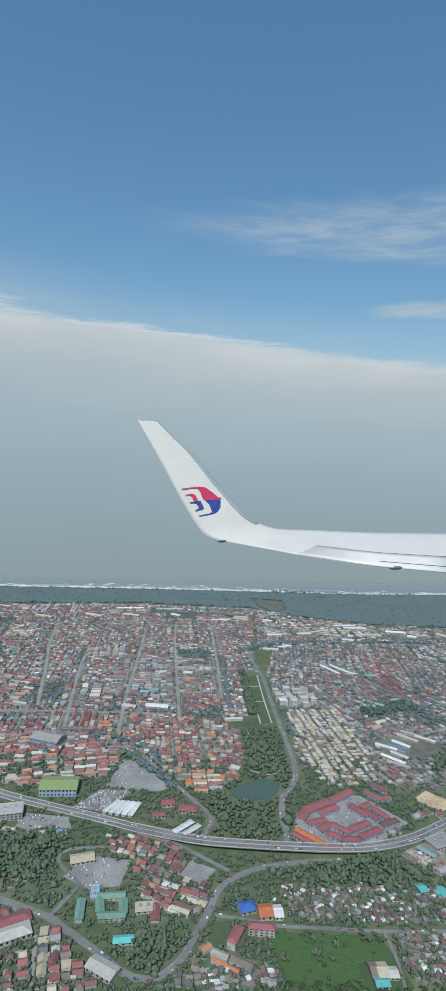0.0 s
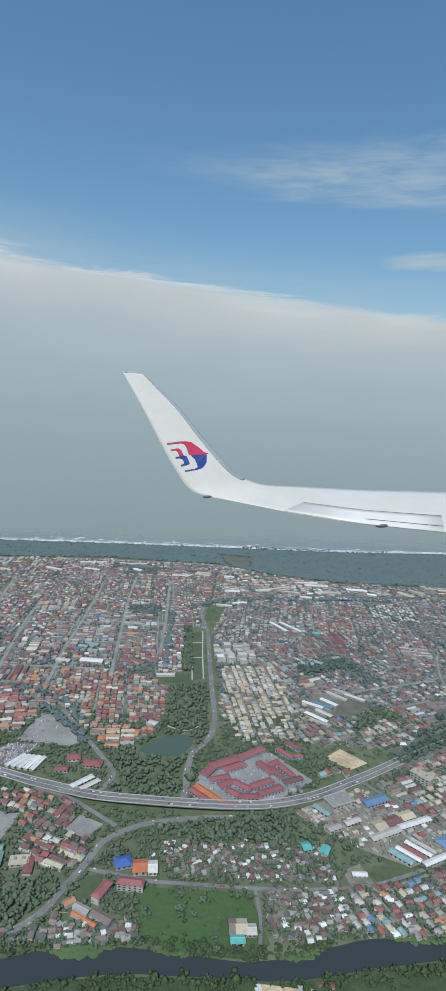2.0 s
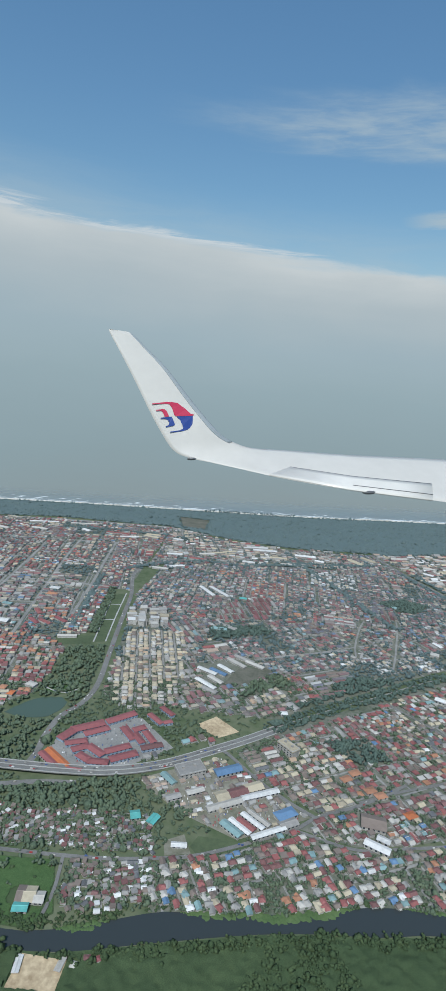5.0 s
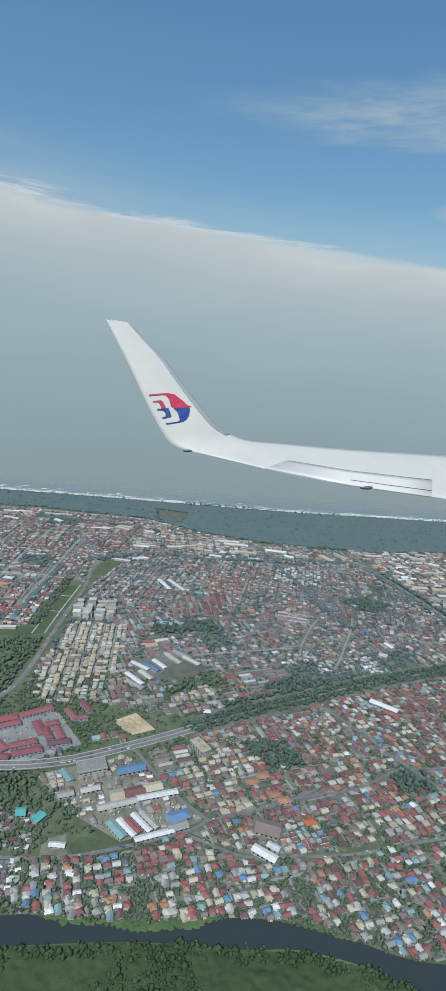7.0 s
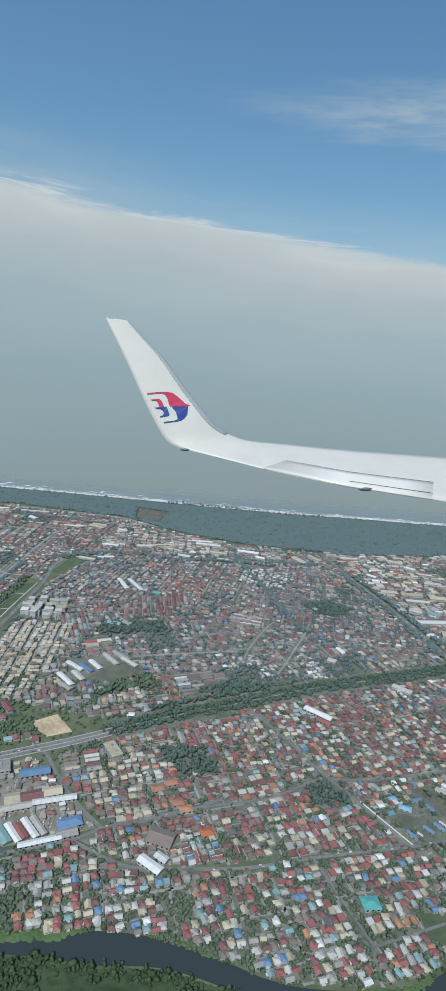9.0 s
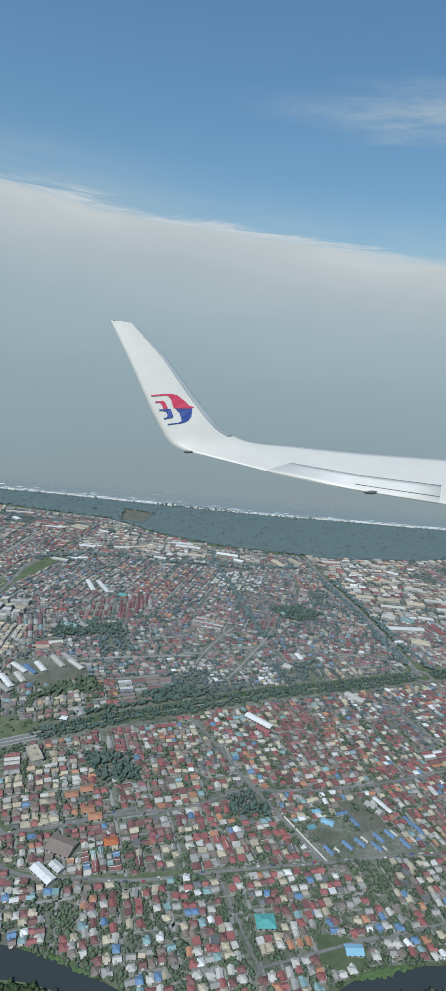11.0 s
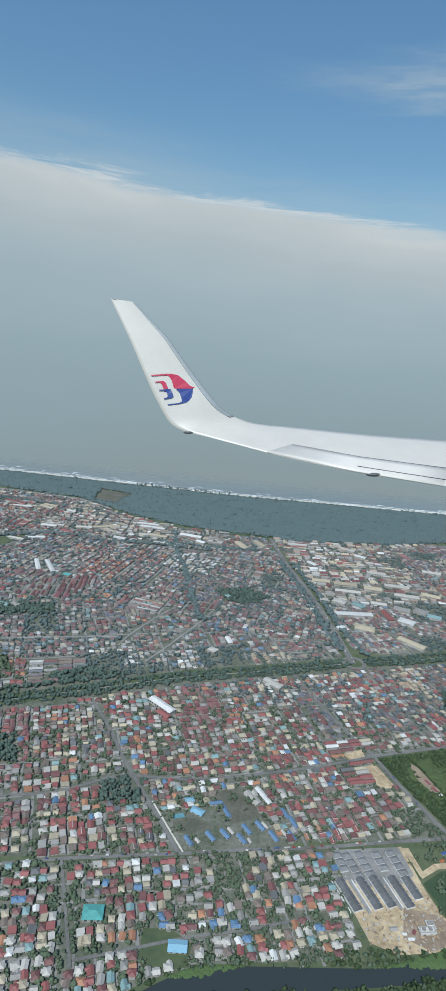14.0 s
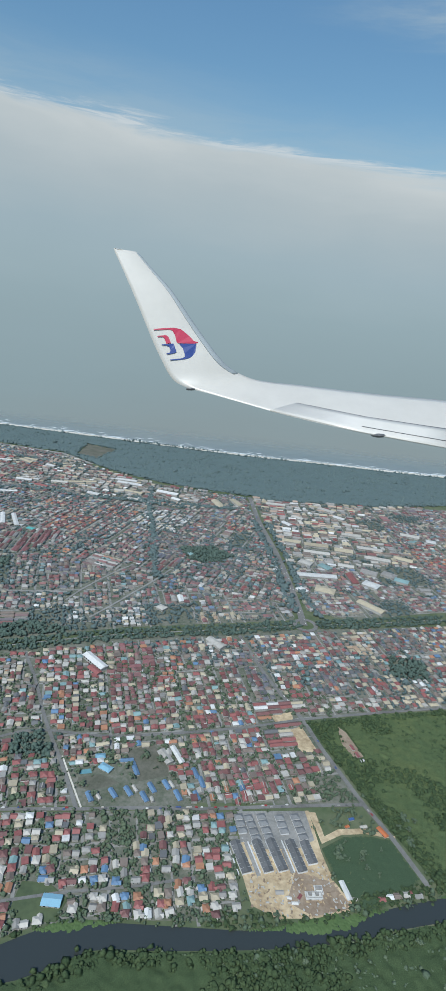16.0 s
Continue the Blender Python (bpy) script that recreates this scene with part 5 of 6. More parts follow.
district("jetty_huts", [(105, 295), (150, 300), (154, 277), (135, 269), (122, 265), (107, 267)], 15, 3.0, 2.7, 0.9, "shack", 0.85, height=1.2, turn=14, jitter=0.15, kinds=("gable", "flat"), trees=0.5, varied=False, block=24, label="crowded riverside huts with patched sheet roofs")
district("bridge_quarter_houses", [(-66, 367), (-14, 357), (-2, 346), (-14, 333), (8, 320), (2, 300), (-18, 300), (-36, 318), (-44, 345), (-60, 350)], -20, 4.9, 4.4, 1.8, "mixed", 0.95, height=1.7, trees=0.6, block=34, large=0.0, green=0.0)
district("corner_houses", [(-30, 320), (0, 322), (-4, 296), (-14, 300), (-20, 310)], -20, 5.0, 4.6, 2.0, "mixed", 0.85, height=1.7, trees=0.7, block=30, large=0.0)
district("shore_huts", [(-5, 282), (4, 282), (2, 258), (-5, 256), (-20, 256)], 10, 3.8, 3.4, 1.4, "shack", 0.8, height=1.4, turn=15, kinds=("gable",), trees=0.6, varied=False)
district("waterside_huts", [(0, 268), (36, 272), (42, 263), (30, 257), (4, 254.5)], 14, 2.7, 2.4, 0.8, "shack", 0.9, height=1.2, turn=14, jitter=0.15, kinds=("gable", "flat"), trees=0.3, varied=False, block=26, open_land=False, label="crowded sheet-roofed huts at the water's edge")
district("west_houses", [(-300, 430), (-140, 362), (-90, 372), (-100, 320), (-115, 310), (-60, 275), (-45, 255), (-120, 228), (-300, 200)], 15, 5.2, 4.8, 2.4, "mixed", 0.75, height=1.8, trees=1.0, varied=False)
district("west_shops", [(-330, 470), (-160, 420), (-128, 412), (-100, 428), (-82, 424), (-74, 468), (-110, 500), (-150, 500), (-330, 520)], 12, 8.0, 4.6, 2.8, "reds", 0.9, size=(0.95, 0.78), height=2.2, turn=5, kinds=("gable", "hip"), trees=0.7, varied=False, label="rows of shophouses with pinkish roofs")
district("meadow_huts", [(52, 291), (66, 290), (70, 281), (58, 278)], 10, 3.2, 3.0, 1.0, "shack", 0.8, height=1.2, turn=20, kinds=("gable",), trees=0.5, varied=False)
district("yard_sheds", [(128, 362), (178, 391), (237, 343), (192, 322), (160, 335), (140, 350)], 28, 4.2, 3.2, 1.8, "sheds", 0.9, height=1.3, turn=6, open_land=False, trees=0.3, varied=False, block=30, label="small sheds and stacked containers on works yards")
district("plot_houses", [(140, 392), (160, 412), (175, 408), (150, 396), (120, 372)], 30, 5.0, 4.6, 2.0, "greys", 0.85, height=1.7, trees=0.5)

# the houses nearest the river, one by one
PROTOS = []


def house_proto(kind, w, d, h, porch, wing, colour):
    word = dict(sky="pale blue", sandy="sand-coloured").get(colour, colour)
    roofing_word = "hipped" if kind == "hip" else "gabled"
    ob = thing("house", f"small {'two-storey ' if h > 2 else ''}house under a {roofing_word} {word} roof by the river", "house", (0, 0, -200), 0, "riverside houses")
    (wv, wf), (rv, rf) = split_shape(kind, w, d, h, 0.27 * min(w, d), 0.3)
    part("wall", mesh_of("wall", wv, wf, M["wall"]), None, ob)
    part("roof", mesh_of("roof", rv, rf, M["sheet_" + colour]), None, ob)
    if kind == "gable":
        r = 0.27 * min(w, d)
        part("gable_end", mesh_of("gable_end", [(s * w / 2, t * d / 2, h) for s in (-1, 1) for t in (-1, 1)] + [(s * w / 2, 0, h + r - 0.05) for s in (-1, 1)], [(0, 1, 4), (2, 3, 5)], M["wall"]), None, ob)
    if porch:
        part("porch_roof", mesh_of("porch_roof", [(-w * 0.35, -d / 2 - 0.9, h - 0.6), (w * 0.2, -d / 2 - 0.9, h - 0.6), (w * 0.2, -d / 2, h - 0.3), (-w * 0.35, -d / 2, h - 0.3), (-w * 0.35, -d / 2 - 0.9, h - 0.68), (w * 0.2, -d / 2 - 0.9, h - 0.68)],
                                   [(0, 1, 2, 3), (4, 5, 1, 0)], M["sheet_pale"]), None, ob)
        for px in (-w * 0.33, w * 0.18):
            bm = bmesh.new()
            bmesh.ops.create_cube(bm, size=1, matrix=Matrix.Translation((px, -d / 2 - 0.85, (h - 0.8) / 2)) @ Matrix.Diagonal((0.15, 0.15, h - 0.8, 1)))
            part("porch_post", bm, M["wall"], ob)
    if wing:
        (wv, wf), (rv, rf) = split_shape("gable", d * 0.55, w * 0.5, h * 0.8, 0.8, 0.3)
        t = lambda v: turned(np.asarray(v), math.pi / 2, w * 0.2, d * 0.55)
        side = part("side_wing", mesh_of("side_wing", t(wv), wf, M["wall"]), None, ob)
        part("wing_roof", mesh_of("wing_roof", t(rv), rf, M["sheet_" + colour]), None, side)
    for px in (-w * 0.25, w * 0.25):
        for side in (-1, 1):
            wob = part("window", WINDOW, None, ob)
            wob.location, wob.scale = (px, side * d / 2, h * 0.55), (0.55, 1, 0.55)
    return ob


for spec in (("hip", 3.5, 2.9, 1.6, True, False), ("gable", 3.6, 2.7, 1.5, False, True), ("hip", 3.1, 2.8, 2.2, True, True), ("gable", 2.9, 2.6, 1.5, True, False), ("gable", 4.0, 2.7, 1.6, False, False), ("hip", 3.7, 3.1, 1.7, False, True)):
    for colour in ("red", "pale", "maroon", "brown", "red", "grey", "white", "orange", "pale", "grey", "blue", "maroon", "pale", "sandy", "teal", "red"):
        PROTOS.append(house_proto(*spec, colour))
rnd = np.random.default_rng(11)
blocks, lines, u, v, base = quarters(RIVERSIDE, 23, 40.0, rnd)
spots, lanes = [], []
for blk in blocks:
    got, inner = lots(blk, u, v, base, 4.15 * rnd.uniform(0.88, 1.15), 4.0 * rnd.uniform(0.9, 1.12), 1.2, 0.9, rnd.random() < 0.45)
    spots.append(got)
    lanes += inner
spots = np.concatenate(spots)
p = spots[:, :2] + rnd.normal(0, 0.45, (len(spots), 2))
ok = inside(p, RIVERSIDE) & clear(p, 1.1) & (rnd.random(len(p)) < 0.87)
ok &= np.array([noise.noise((x * 0.05, y * 0.05, 7.0)) for x, y in p]) < 0.4
bank_line = np.array([tuple(q) for q in curve_of(BANK_N, 6)])
gap = np.hypot(p[ok][:, None, 0] - bank_line[None, :, 0], p[ok][:, None, 1] - bank_line[None, :, 1]).min(1)
order = np.argsort(gap)
more = Soup()
for n, q in enumerate(order):
    (x, y), a = p[ok][q], spots[ok, 2][q]
    HOMES.append((x, y, 1.4))
    if n < 300:
        copy_thing(PROTOS[rnd.integers(len(PROTOS))], pose(x, y, 0, 0, 0, math.degrees(a) + rnd.normal(0, 6) + (90 if rnd.random() < 0.25 else 0)))
    else:
        w, d = rnd.uniform(2.7, 4.0), rnd.uniform(2.5, 3.4)
        v, f, i = house_shape(("hip", "gable", "hip", "flat")[rnd.integers(4)], w, d, rnd.uniform(1.6, 2.5), 0.26 * d, 0.3)
        more.add(turned(v, a + rnd.normal(0, 0.1), x, y), f, i)
        if rnd.random() < 0.5:
            v, f, i = house_shape("gable", w * 0.6, d * 0.5, 1.2, 0.3, 0.2)
            more.add(turned(v + np.array([0.3 * w, d * 0.45, 0]), a, x, y), f, i)
more.object("riverside_houses", [M["wall"], M["roof_mixed"]], "small houses with coloured roofs behind the river bank", "houses")
for ob in PROTOS:
    for o in (*ob.children_recursive, ob):
        bpy.data.objects.remove(o)
lay_streets(RIVERSIDE, lines, 1.7)
lay_streets(RIVERSIDE, lanes, 1.1)
t = rnd.uniform(np.min(RIVERSIDE, 0), np.max(RIVERSIDE, 0), (5500, 2))
TREES_AT.append(t[inside(t, RIVERSIDE) & clear(t, 0.3)])
STREETS.object("streets", [M["street"]], "narrow asphalt streets between the houses", "streets")

# ---- trees ----
def area(name):
    return [o for nm, m, l, c, o in COVERS if nm == name][0]


GOLD = (1 + 5**0.5) / 2
ICO = np.array([(-1, GOLD, 0), (1, GOLD, 0), (-1, -GOLD, 0), (1, -GOLD, 0), (0, -1, GOLD), (0, 1, GOLD), (0, -1, -GOLD), (0, 1, -GOLD), (GOLD, 0, -1), (GOLD, 0, 1), (-GOLD, 0, -1), (-GOLD, 0, 1)]) / math.hypot(1, GOLD)
ICO_F = np.array([(0, 11, 5), (0, 5, 1), (0, 1, 7), (0, 7, 10), (0, 10, 11), (1, 5, 9), (5, 11, 4), (11, 10, 2), (10, 7, 6), (7, 1, 8), (3, 9, 4), (3, 4, 2), (3, 2, 6), (3, 6, 8), (3, 8, 9), (4, 9, 5), (2, 4, 11), (6, 2, 10), (8, 6, 7), (9, 8, 1)])


DOME = np.array([(0, 0, 0.95), (1, 0, -0.25), (0.31, 0.95, -0.25), (-0.81, 0.59, -0.25), (-0.81, -0.59, -0.25), (0.31, -0.95, -0.25), (0, 0, -1)])
DOME_F = np.array([(0, 1, 2), (0, 2, 3), (0, 3, 4), (0, 4, 5), (0, 5, 1), (6, 2, 1), (6, 3, 2), (6, 4, 3), (6, 5, 4), (6, 1, 5)])


def clumps(centres, radii, rnd, flat=0.72, rough=0.42, plain=False):
    """Uneven leaf clumps as one set of verts and faces."""
    n = len(centres)
    form, faces = (DOME, DOME_F) if plain else (ICO, ICO_F)
    v = form[None] * (1 + rnd.uniform(-rough, rough, (n, len(form), 1)))
    ang = rnd.uniform(0, 6.3, n)
    c, s = np.cos(ang)[:, None], np.sin(ang)[:, None]
    v = np.stack([v[..., 0] * c - v[..., 1] * s, v[..., 0] * s + v[..., 1] * c, v[..., 2] * flat], -1)
    v = v * np.asarray(radii)[:, None, None] + np.asarray(centres)[:, None]
    f = faces[None] + len(form) * np.arange(n)[:, None, None]
    return v.reshape(-1, 3), f.reshape(-1, 3)


def grove(name, pts, radius, height, mat, label, category="trees", lumps=3, seed=1, spread=0.6, plain=False):
    """Many crowns of a few clumps each, on thin trunks, as one mass of trees."""
    rnd = np.random.default_rng(seed)
    pts = np.asarray(pts, float)
    n = len(pts)
    if not n:
        return
    size = radius * rnd.lognormal(0, 0.28, n)
    tall = height * rnd.uniform(0.7, 1.3, n)
    cen, rad = [], []
    for j in range(lumps):
        off = rnd.normal(0, spread, (n, 2)) * size[:, None] * (j > 0)
        cen.append(np.c_[pts + off, tall * (1 if j == 0 else 0.82) + rnd.normal(0, 0.15, n) * size])
        rad.append(size * (1 if j == 0 else 0.72) * rnd.uniform(0.75, 1.15, n))
    v, f = clumps(np.concatenate(cen), np.concatenate(rad), rnd, plain=plain)
    base = len(v)
    tv = np.array([(-0.5, -0.4, 0), (0.5, -0.4, 0), (0, 0.6, 0), (-0.25, -0.2, 1), (0.25, -0.2, 1), (0, 0.3, 1)])
    k = min(n, 1500)
    t = tv[None] * np.stack([size[:k] * 0.14, size[:k] * 0.14, tall[:k]], -1)[:, None] + np.c_[pts[:k], np.zeros(k)][:, None]
    tf = np.array([(0, 1, 4), (0, 4, 3), (1, 2, 5), (1, 5, 4), (2, 0, 3), (2, 3, 5)])[None] + base + 6 * np.arange(k)[:, None, None]
    allv, allf = np.concatenate([v, t.reshape(-1, 3)]), np.concatenate([f, tf.reshape(-1, 3)])
    me = mesh_of(name, allv, allf, [mat, M["bark"]], [0] * len(f) + [1] * (6 * k))
    me.polygons.foreach_set("use_smooth", [True] * len(allf))
    return tagged(new(name, me), label, category, kind="stuff")


def strewn(poly, spacing, seed):
    rnd = np.random.default_rng(seed)
    lo, hi = np.min(poly, 0), np.max(poly, 0)
    n = int((hi[0] - lo[0]) * (hi[1] - lo[1]) / spacing**2)
    t = rnd.uniform(lo, hi, (n, 2))
    return t[inside(t, poly)]


wild = strewn([(-330, 215), (640, 330), (640, 600), (60, 470), (-330, 470)], 2.7, 17)
wild = wild[clear(wild, 0.4)]
house_free = np.random.default_rng(4).random(len(wild)) < np.where(wild[:, 0] < 150, 0.8, 0.3)
town = np.concatenate([*TREES_AT, wild[house_free]])
grid = np.zeros((2100, 1400), bool)
for x, y, r in HOMES:
    i, j = int(x + 620), int(y - 150)
    if 2 < i < 2095 and 2 < j < 1395:
        grid[i, j] = True
        if r > 1.3:
            grid[i - 1 : i + 2, j - 1 : j + 2] = True
ij = (town + (620, -150)).astype(int).clip(0, (2099, 1399))
town = town[~grid[ij[:, 0], ij[:, 1]]]
for x, y, r in BLOCKED:
    town = town[np.hypot(town[:, 0] - x, town[:, 1] - y) > r * 0.9]
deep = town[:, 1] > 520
grove("town_trees", town[~deep], 1.0, 1.2, M["wood"], "dark green garden and street trees among the houses", lumps=4, seed=5, spread=0.8, plain=True)
grove("far_town_trees", town[deep], 1.3, 1.4, M["coast"], "trees among the far houses, tinted a hazed grey-green", lumps=2, seed=6, plain=True)
AVENUES = ([(260, 915), (281, 847), (313, 771), (344, 693), (365, 643)], [(32, 758), (66, 795), (127, 826), (184, 826), (260, 846), (330, 856)], [(391, 884), (330, 868), (255, 858)], [(-84, 951), (-19, 957), (73, 951), (146, 929)],
           [(508, 632), (492, 671), (463, 758), (426, 852)], [(530, 632), (511, 671), (482, 758), (445, 852)], [(-75, 474), (-50, 452), (-24, 425)], [(-112, 505), (-63, 490), (-36, 455)], [(20, 571), (16, 640), (10, 740)])
for i, line in enumerate(AVENUES):
    pts = curve_of(line, 1.6)
    rr = np.random.default_rng(300 + i)
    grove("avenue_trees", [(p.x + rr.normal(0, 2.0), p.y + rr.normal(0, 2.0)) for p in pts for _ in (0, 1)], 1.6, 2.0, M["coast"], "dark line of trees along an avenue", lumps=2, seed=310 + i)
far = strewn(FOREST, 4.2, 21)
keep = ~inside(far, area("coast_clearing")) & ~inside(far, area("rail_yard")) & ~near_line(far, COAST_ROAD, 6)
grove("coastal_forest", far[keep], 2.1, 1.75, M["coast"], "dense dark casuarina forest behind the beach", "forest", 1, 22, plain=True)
shore_line = [p for p in curve_of(COAST, 2.2) if 110 < p.x < 300]
rr = np.random.default_rng(23)
grove("shore_casuarinas", [(p.x + rr.normal(0, 1.5), p.y - 19 + rr.normal(0, 3.0)) for p in shore_line if rr.random() < 0.75], 1.5, 5.0, M["coast"], "tall thin casuarinas standing above the beach", lumps=3, seed=24, spread=0.4)
for i, (name, poly) in enumerate(WOODS.items()):
    q = strewn(poly, 3.0 if name == "park" else 2.2, 31 + i)
    ok = ~inside(q, POND) & ~near_line(q, [*POND, POND[0]], 2.5)
    ok &= (room(q) > 0) | (room(q) < -8)
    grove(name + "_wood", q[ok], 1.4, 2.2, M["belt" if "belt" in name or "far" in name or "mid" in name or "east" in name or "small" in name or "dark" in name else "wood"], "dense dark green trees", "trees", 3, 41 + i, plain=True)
for i, (line, r0, r1) in enumerate(((BELT, 0.9, 7.5), (BELT_EAST, 0.9, 7.5))):
    box = [(min(x for x, y in line) - 15, min(y for x, y in line) - 15), (max(x for x, y in line) + 15, min(y for x, y in line) - 15), (max(x for x, y in line) + 15, max(y for x, y in line) + 15), (min(x for x, y in line) - 15, max(y for x, y in line) + 15)]
    q = strewn(box, 2.2, 61 + i)
    q = q[near_line(q, line, r1) & ~near_line(q, line, r0)]
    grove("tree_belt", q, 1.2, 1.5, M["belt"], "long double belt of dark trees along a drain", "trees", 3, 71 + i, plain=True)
strip("belt_drain", BELT, 1.4, 0.3, M["street"], "straight drain and track between the tree belts", "drain")
strip("belt_drain_east", BELT_EAST, 1.4, 0.3, M["street"], "straight drain and track between the tree belts", "drain")
# pale reeds growing out into the water
reeds = Soup()
rr = np.random.default_rng(201)
edge = curve_of(BANK_N, 1.3)
for i, p in enumerate(edge[1:-1]):
    d = (edge[i + 2] - edge[i]).normalized()
    wide = max(0.0, noise.noise((p.x * 0.03, p.y * 0.03, 3)) * 10 + 0.3)
    if wide == 0:
        continue
    for _ in range(2):
        r = rr.uniform(0.5, 1.0) * (0.5 + 0.35 * wide)
        c = p + Vector((d.y, -d.x)) * rr.uniform(-0.5, wide * 0.75)
        pts = [(r * rr.uniform(0.7, 1.3) * math.cos(k * 0.785), r * rr.uniform(0.7, 1.3) * math.sin(k * 0.785), 0.32) for k in range(8)]
        pts = np.array(pts + [(0, 0, 0.55)])
        reeds.add(turned(pts, 0, c.x, c.y), [(k, (k + 1) % 8, 8) for k in range(8)], [0] * 8)
reeds.object("reeds", [M["reed"]], "bright green reeds and water plants along the bank", "reeds")


def canopy(name, poly, step, height, lump, mat, label, category, seed, base=0.15, minus=()):
    """A dense, uneven blanket of leaves or tall grass over an area, thinning to the ground at its rim."""
    lo, hi = np.min(poly, 0), np.max(poly, 0)
    xs, ys = np.arange(lo[0], hi[0] + step, step), np.arange(lo[1], hi[1] + step, step)
    gx, gy = np.meshgrid(xs, ys, indexing="ij")
    rr = np.random.default_rng(seed)
    pts = np.stack([gx, gy], -1).reshape(-1, 2) + rr.uniform(-0.3, 0.3, (gx.size, 2)) * step
    ok = inside(pts, poly) & ~inside(pts, RIVER_AREA)
    ok &= room(pts) > -0.6
    for m in minus:
        ok &= ~inside(pts, m)
    for x, y, r in BLOCKED:
        if lo[0] - 9 < x < hi[0] + 9 and lo[1] - 9 < y < hi[1] + 9:
            ok &= (pts[:, 0] - x) ** 2 + (pts[:, 1] - y) ** 2 > r * r
    z = np.array([base + height * (0.55 + 0.5 * noise.noise((x / lump, y / lump, seed)) + 0.35 * noise.noise((x / lump * 2.7, y / lump * 2.7, seed)) + 0.5 * noise.noise((x / 22, y / 22, seed))) if k else 0 for (x, y), k in zip(pts, ok)])
    z += np.where(ok, rr.uniform(-0.14, 0.14, len(z)) * height, 0)
    if base > 1:
        ring = [tuple(q) for q in poly] + [tuple(poly[0])]
        for m in minus:
            rim = [tuple(q) for q in m] + [tuple(m[0])]
            z *= np.where(near_line(pts, rim, 1.5 * step), 0.3, 1.0)
        z *= np.where(near_line(pts, ring, 1.6 * step), 0.25, np.where(near_line(pts, ring, 2.8 * step), 0.75, 1.0))
    k = ok.reshape(gx.shape)
    n = gx.shape[1]
    a, b = np.nonzero(k[:-1, :-1] & k[1:, :-1] & k[:-1, 1:] & k[1:, 1:])
    f = np.stack([a * n + b, (a + 1) * n + b, (a + 1) * n + b + 1, a * n + b + 1], -1)
    used, inv = np.unique(f, return_inverse=True)
    me = mesh_of(name, np.c_[pts, np.maximum(z, 0.1)][used], inv.reshape(f.shape), mat)
    me.polygons.foreach_set("use_smooth", [True] * len(me.polygons))
    return tagged(new(name, me), label, category, kind="stuff")


SWAMP = [(-150, 160), (640, 160), (760, 440), (597, 361), (572, 347), (523, 327), (483, 314), (457, 306), (433, 287), (385, 265), (345, 262), (322, 269), (290, 273), (262, 269), (230, 267), (199, 263), (155, 254), (112, 245), (70, 244), (30, 242), (-20, 231), (-100, 211)]
canopy("swamp_canopy", SWAMP, 1.2, 2.2, 4.2, M["bush"], "dense green mangrove and nipa canopy by the river", "swamp plants", 3, 0.1, (area("south_lot"),))
canopy("scrub_canopy", area("scrub_land"), 1.1, 1.5, 2.6, M["scrub"], "overgrown green scrub", "scrub", 5, 0.15, (area("scrub_clearing"),))
canopy("field_canopy", area("green_field"), 0.9, 0.5, 2.2, M["field"], "tall green grass on a flat field", "grass", 6)
canopy("meadow_canopy", area("meadow"), 0.8, 0.6, 2.4, M["meadow"], "lush tall grass on a riverside meadow", "grass", 7)
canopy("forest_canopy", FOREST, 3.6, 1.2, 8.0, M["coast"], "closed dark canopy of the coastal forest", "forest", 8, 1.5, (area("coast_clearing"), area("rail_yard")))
# swamp bushes, banks, scrub
south_lot = area("south_lot")
sw = strewn([(-160, 190), (640, 190), (760, 440), (600, 362), (523, 327), (457, 306), (433, 287), (385, 265), (345, 262), (322, 269), (290, 273), (230, 267), (155, 254), (112, 245), (30, 242), (-100, 211)], 2.3, 81)
dens = np.array([noise.noise((x * 0.02, y * 0.02, 0)) for x, y in sw])
edge = near_line(sw, BANK_S, 7)
pick = ~inside(sw, south_lot) & ((dens > 0.12) | edge) & (np.random.default_rng(9).random(len(sw)) < 0.85)
grove("swamp_bushes", sw[pick], 1.25, 1.9, M["bush"], "lush mangrove and nipa bushes in the swamp", "bushes", 4, 82, 0.8, plain=True)
bank = strewn([(-120, 215), (30, 250), (95, 250), (160, 266), (250, 278), (300, 282), (345, 272), (410, 284), (455, 312), (530, 332), (610, 370), (700, 420), (700, 436), (600, 384), (545, 356), (495, 336), (450, 325), (405, 297), (345, 284), (300, 291), (250, 290), (160, 277), (95, 262), (30, 264), (-120, 233)], 2.0, 83)
bank = bank[~inside(bank, RIVER_AREA) & ~inside(bank, area("construction_site"))]
bank = bank[(bank[:, 0] < 140) | (bank[:, 0] > 500) | (np.random.default_rng(5).random(len(bank)) < 0.3)]
grove("bank_bushes", bank, 0.8, 0.7, M["bush"], "green reeds and bushes along the river bank", "bushes", 3, 84, 0.7)
for i, (n, s) in enumerate((("meadow", 11.0), ("scrub_land", 5.0), ("school_ground", 7.0))):
    poly = [o for nm, m, l, c, o in COVERS if nm == n][0]
    q = strewn(poly, s, 91 + i)
    ok = np.ones(len(q), bool)
    for x, y, r in BLOCKED:
        ok &= np.hypot(q[:, 0] - x, q[:, 1] - y) > r
    grove(n + "_bushes", q[ok], 0.9, 0.6, M["bush"] if n != "school_ground" else M["wood"], "low green bushes on open land", "bushes", 3, 95 + i)
q = strewn(area("scrub_land"), 1.9, 99)
